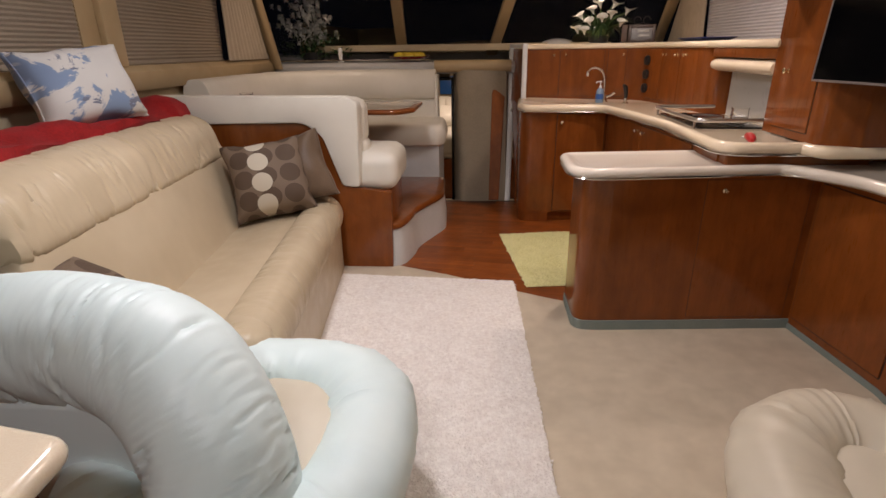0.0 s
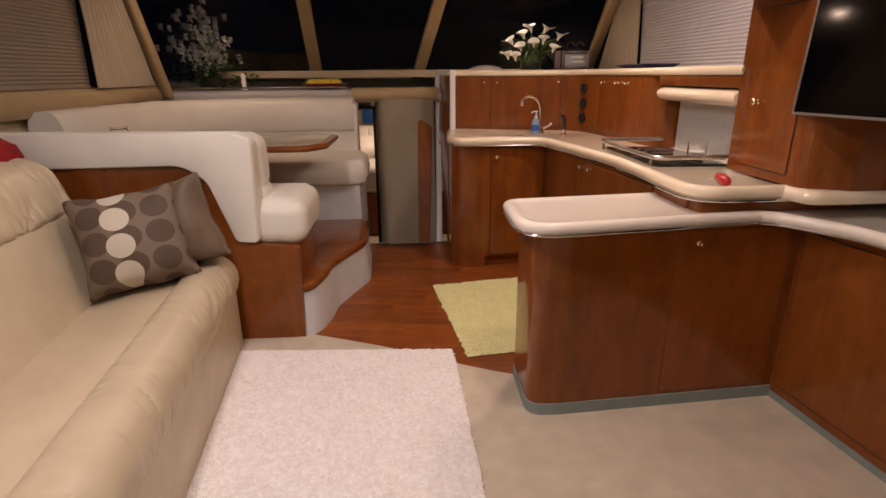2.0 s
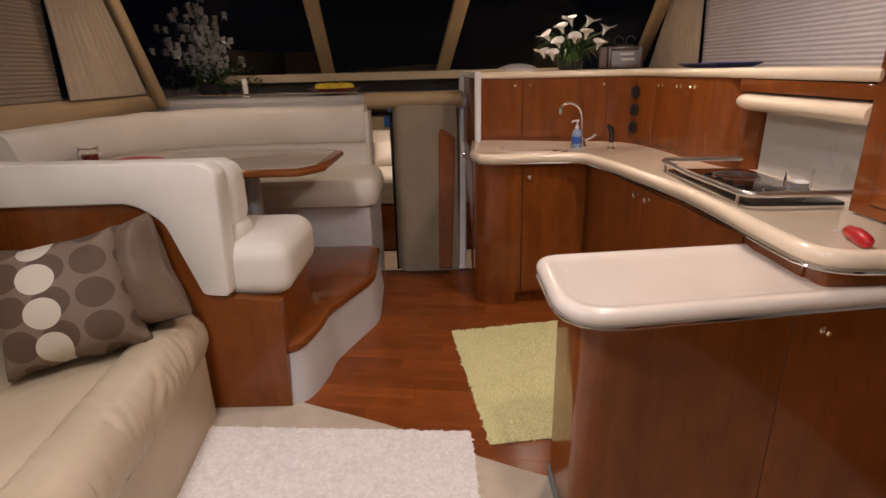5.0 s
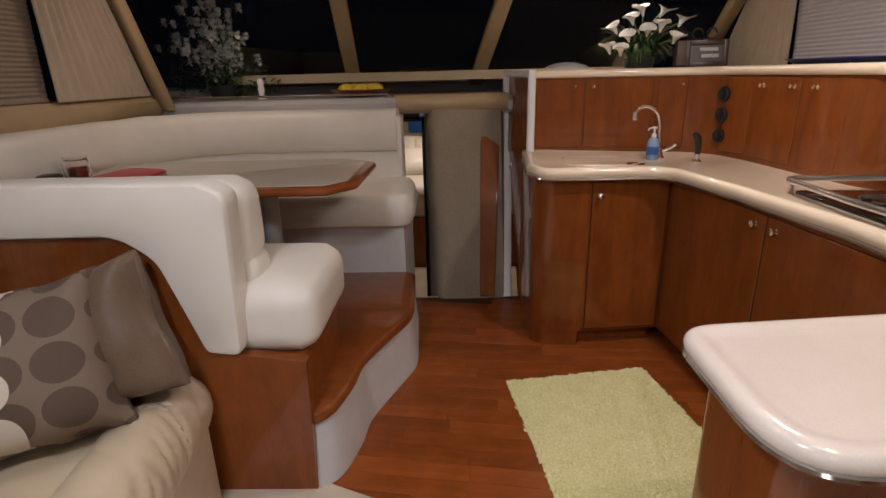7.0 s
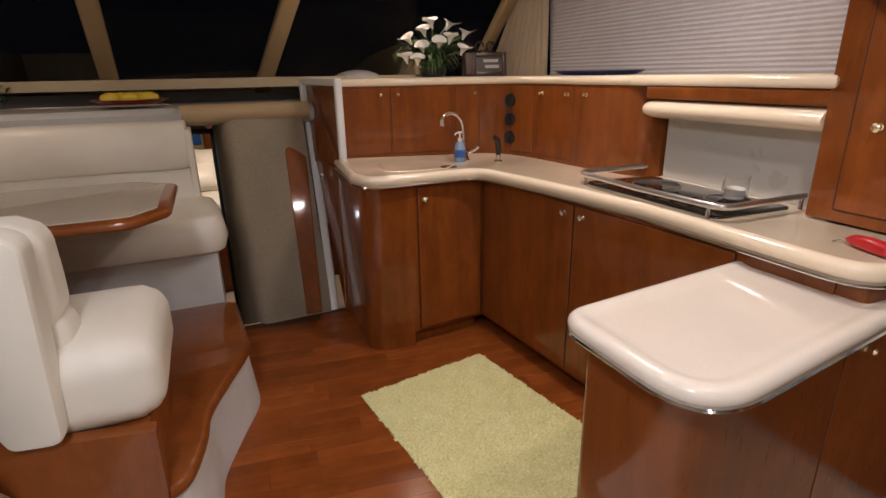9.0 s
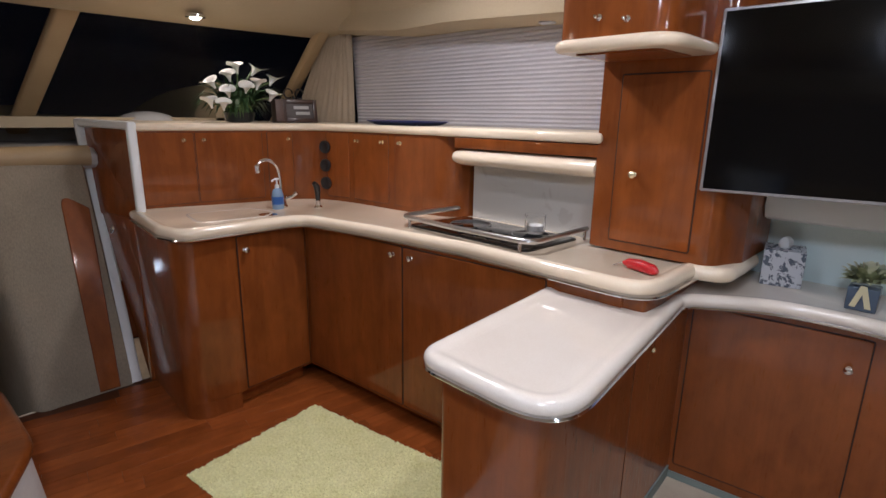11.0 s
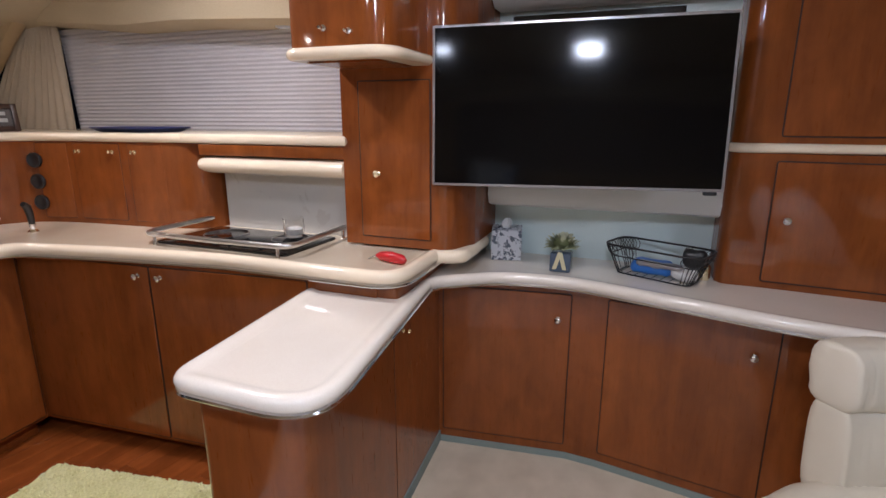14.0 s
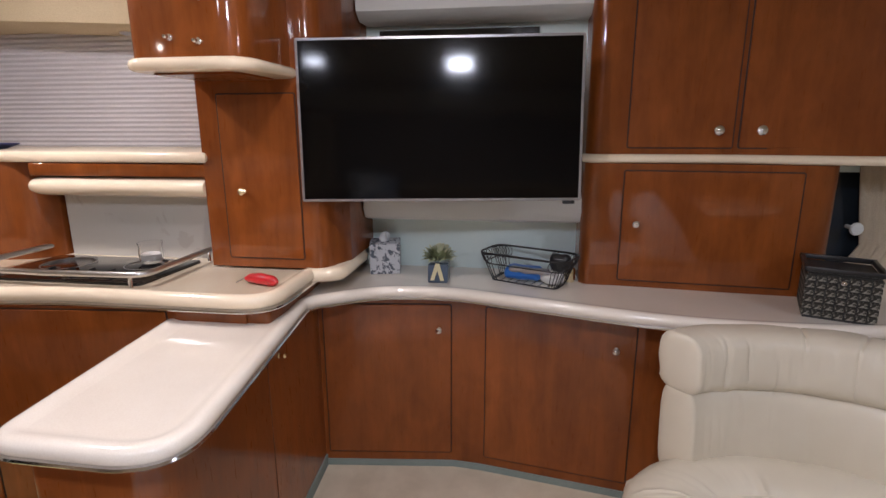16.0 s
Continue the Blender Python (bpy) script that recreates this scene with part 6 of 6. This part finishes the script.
lt = thing("cabin_downlight", "round ceiling light of the forward cabin", "ceiling light", CABIN_LAMP[:3])
part("bezel", turned(bmesh.new(), [(0.12, 1.301), (0.12, 1.29), (0.105, 1.288), (0.1, 1.295), (0, 1.296)], (CABIN_LAMP[0], CABIN_LAMP[1], 0), 24), CHROME, lt)

# ---- rugs ----
def shag(name, corners, mat, label, count, height, seed):
    """A rug with a wavy edge: a base pad under thousands of leaning tufts."""
    rg = thing(name, label, "rug", ((corners[0][0] + corners[2][0]) / 2, (corners[0][1] + corners[2][1]) / 2, 0.004))
    rnd = random.Random(seed)
    out = []
    for i in range(4):
        a, b = Vector(corners[i]), Vector(corners[(i + 1) % 4])
        for k in range(24):
            out.append(a.lerp(b, k / 24) + V(rnd.uniform(-1, 1), rnd.uniform(-1, 1)).to_2d() * 0.004)
    bm = bmesh.new()
    slab(bm, out, [(0, 0.0045), (-0.004, 0.010), (0.004, 0.010 + height * 0.35)])
    part("pad", bm, mat, rg)
    g = np.random.RandomState(seed)
    u, v = g.rand(count), g.rand(count)
    c = np.array([(q[0], q[1]) for q in corners])
    p = ((1 - u) * (1 - v))[:, None] * c[0] + (u * (1 - v))[:, None] * c[1] + (u * v)[:, None] * c[2] + ((1 - u) * v)[:, None] * c[3]
    p += g.normal(0, 0.004, p.shape)
    h = height * (0.65 + 0.5 * g.rand(count))
    lean = g.normal(0, height * 0.55, (count, 2))
    w = 0.006 + 0.004 * g.rand(count)
    ang = g.rand(count) * 6.283
    verts = np.zeros((count, 4, 3))
    for k in range(3):
        verts[:, k, 0] = p[:, 0] + w * np.cos(ang + k * 2.094)
        verts[:, k, 1] = p[:, 1] + w * np.sin(ang + k * 2.094)
        verts[:, k, 2] = 0.010
    verts[:, 3, :2] = p + lean
    verts[:, 3, 2] = 0.010 + h
    idx = np.arange(count)[:, None] * 4
    faces = np.concatenate([idx + [0, 1, 3], idx + [1, 2, 3], idx + [2, 0, 3]])
    me = bpy.data.meshes.new("shag_surface")
    inv = ROOT[rg.name]
    me.from_pydata([tuple(inv @ Vector(q)) for q in verts.reshape(-1, 3)], [], faces.tolist())
    me.materials.append(mat)
    ob = new("shag_surface", me)
    ob.parent = rg
    tagged(ob, "dense soft shag pile", kind="stuff")
    return rg


shag("shag_rug", [(-0.655, 3.350), (0.403, 3.285), (0.458, 1.25), (-0.42, 1.20)][::-1], RUG, "white shag rug lying on the beige carpet", 90000, 0.005, 4)
shag("galley_mat", [(0.352, 4.125), (0.988, 4.228), (1.15, 3.29), (0.478, 3.215)][::-1], MAT, "lime green shag mat on the galley floor", 30000, 0.008, 7)

# ---- floor planks, and the carpet lip over them ----
bm = bmesh.new()
lip = [(-0.75, 3.60)] + [(p.x, p.y) for p in edge] + [(1.05, 2.70), (-0.75, 2.70)]
slab(bm, lip, [(0, -0.01), (0, 0.006), (0.006, 0.009)])
for v in bm.verts:
    if v.co.y < 2.8:
        v.co.z = min(v.co.z, -0.002)
structure("carpet_lip", bm, CARPET, "curved carpet edge laid against the galley floor")
TURN = radians(-8)
pw, pl = 0.082, 0.62
rnd = random.Random(2)
shared = {}
for row in range(-2, 34):
    shift = rnd.uniform(0, pl)
    for col in range(-2, 6):
        lx, ly = -0.6 + col * pl + shift, row * pw
        cx = lx * math.cos(TURN) - ly * math.sin(TURN)
        cy = 3.0 + lx * math.sin(TURN) + ly * math.cos(TURN)
        if not (-0.62 < cx < 1.55 and 2.95 < cy < 5.06):
            continue
        if "p" not in shared:
            bm = bmesh.new()
            box(bm, -pl / 2 + 0.0004, pl / 2 - 0.0004, -pw / 2 + 0.0004, pw / 2 - 0.0004, 0.0, 0.005, 0.0005, 1)
            shared["p"] = finish("plank", bm, PLANK)
        ob = new("plank", shared["p"])
        ob.parent = wood_floor
        ob.matrix_basis = Matrix.Translation((cx, cy, 0.001)) @ pose(0, 0, 0, 0, 0, math.degrees(TURN))
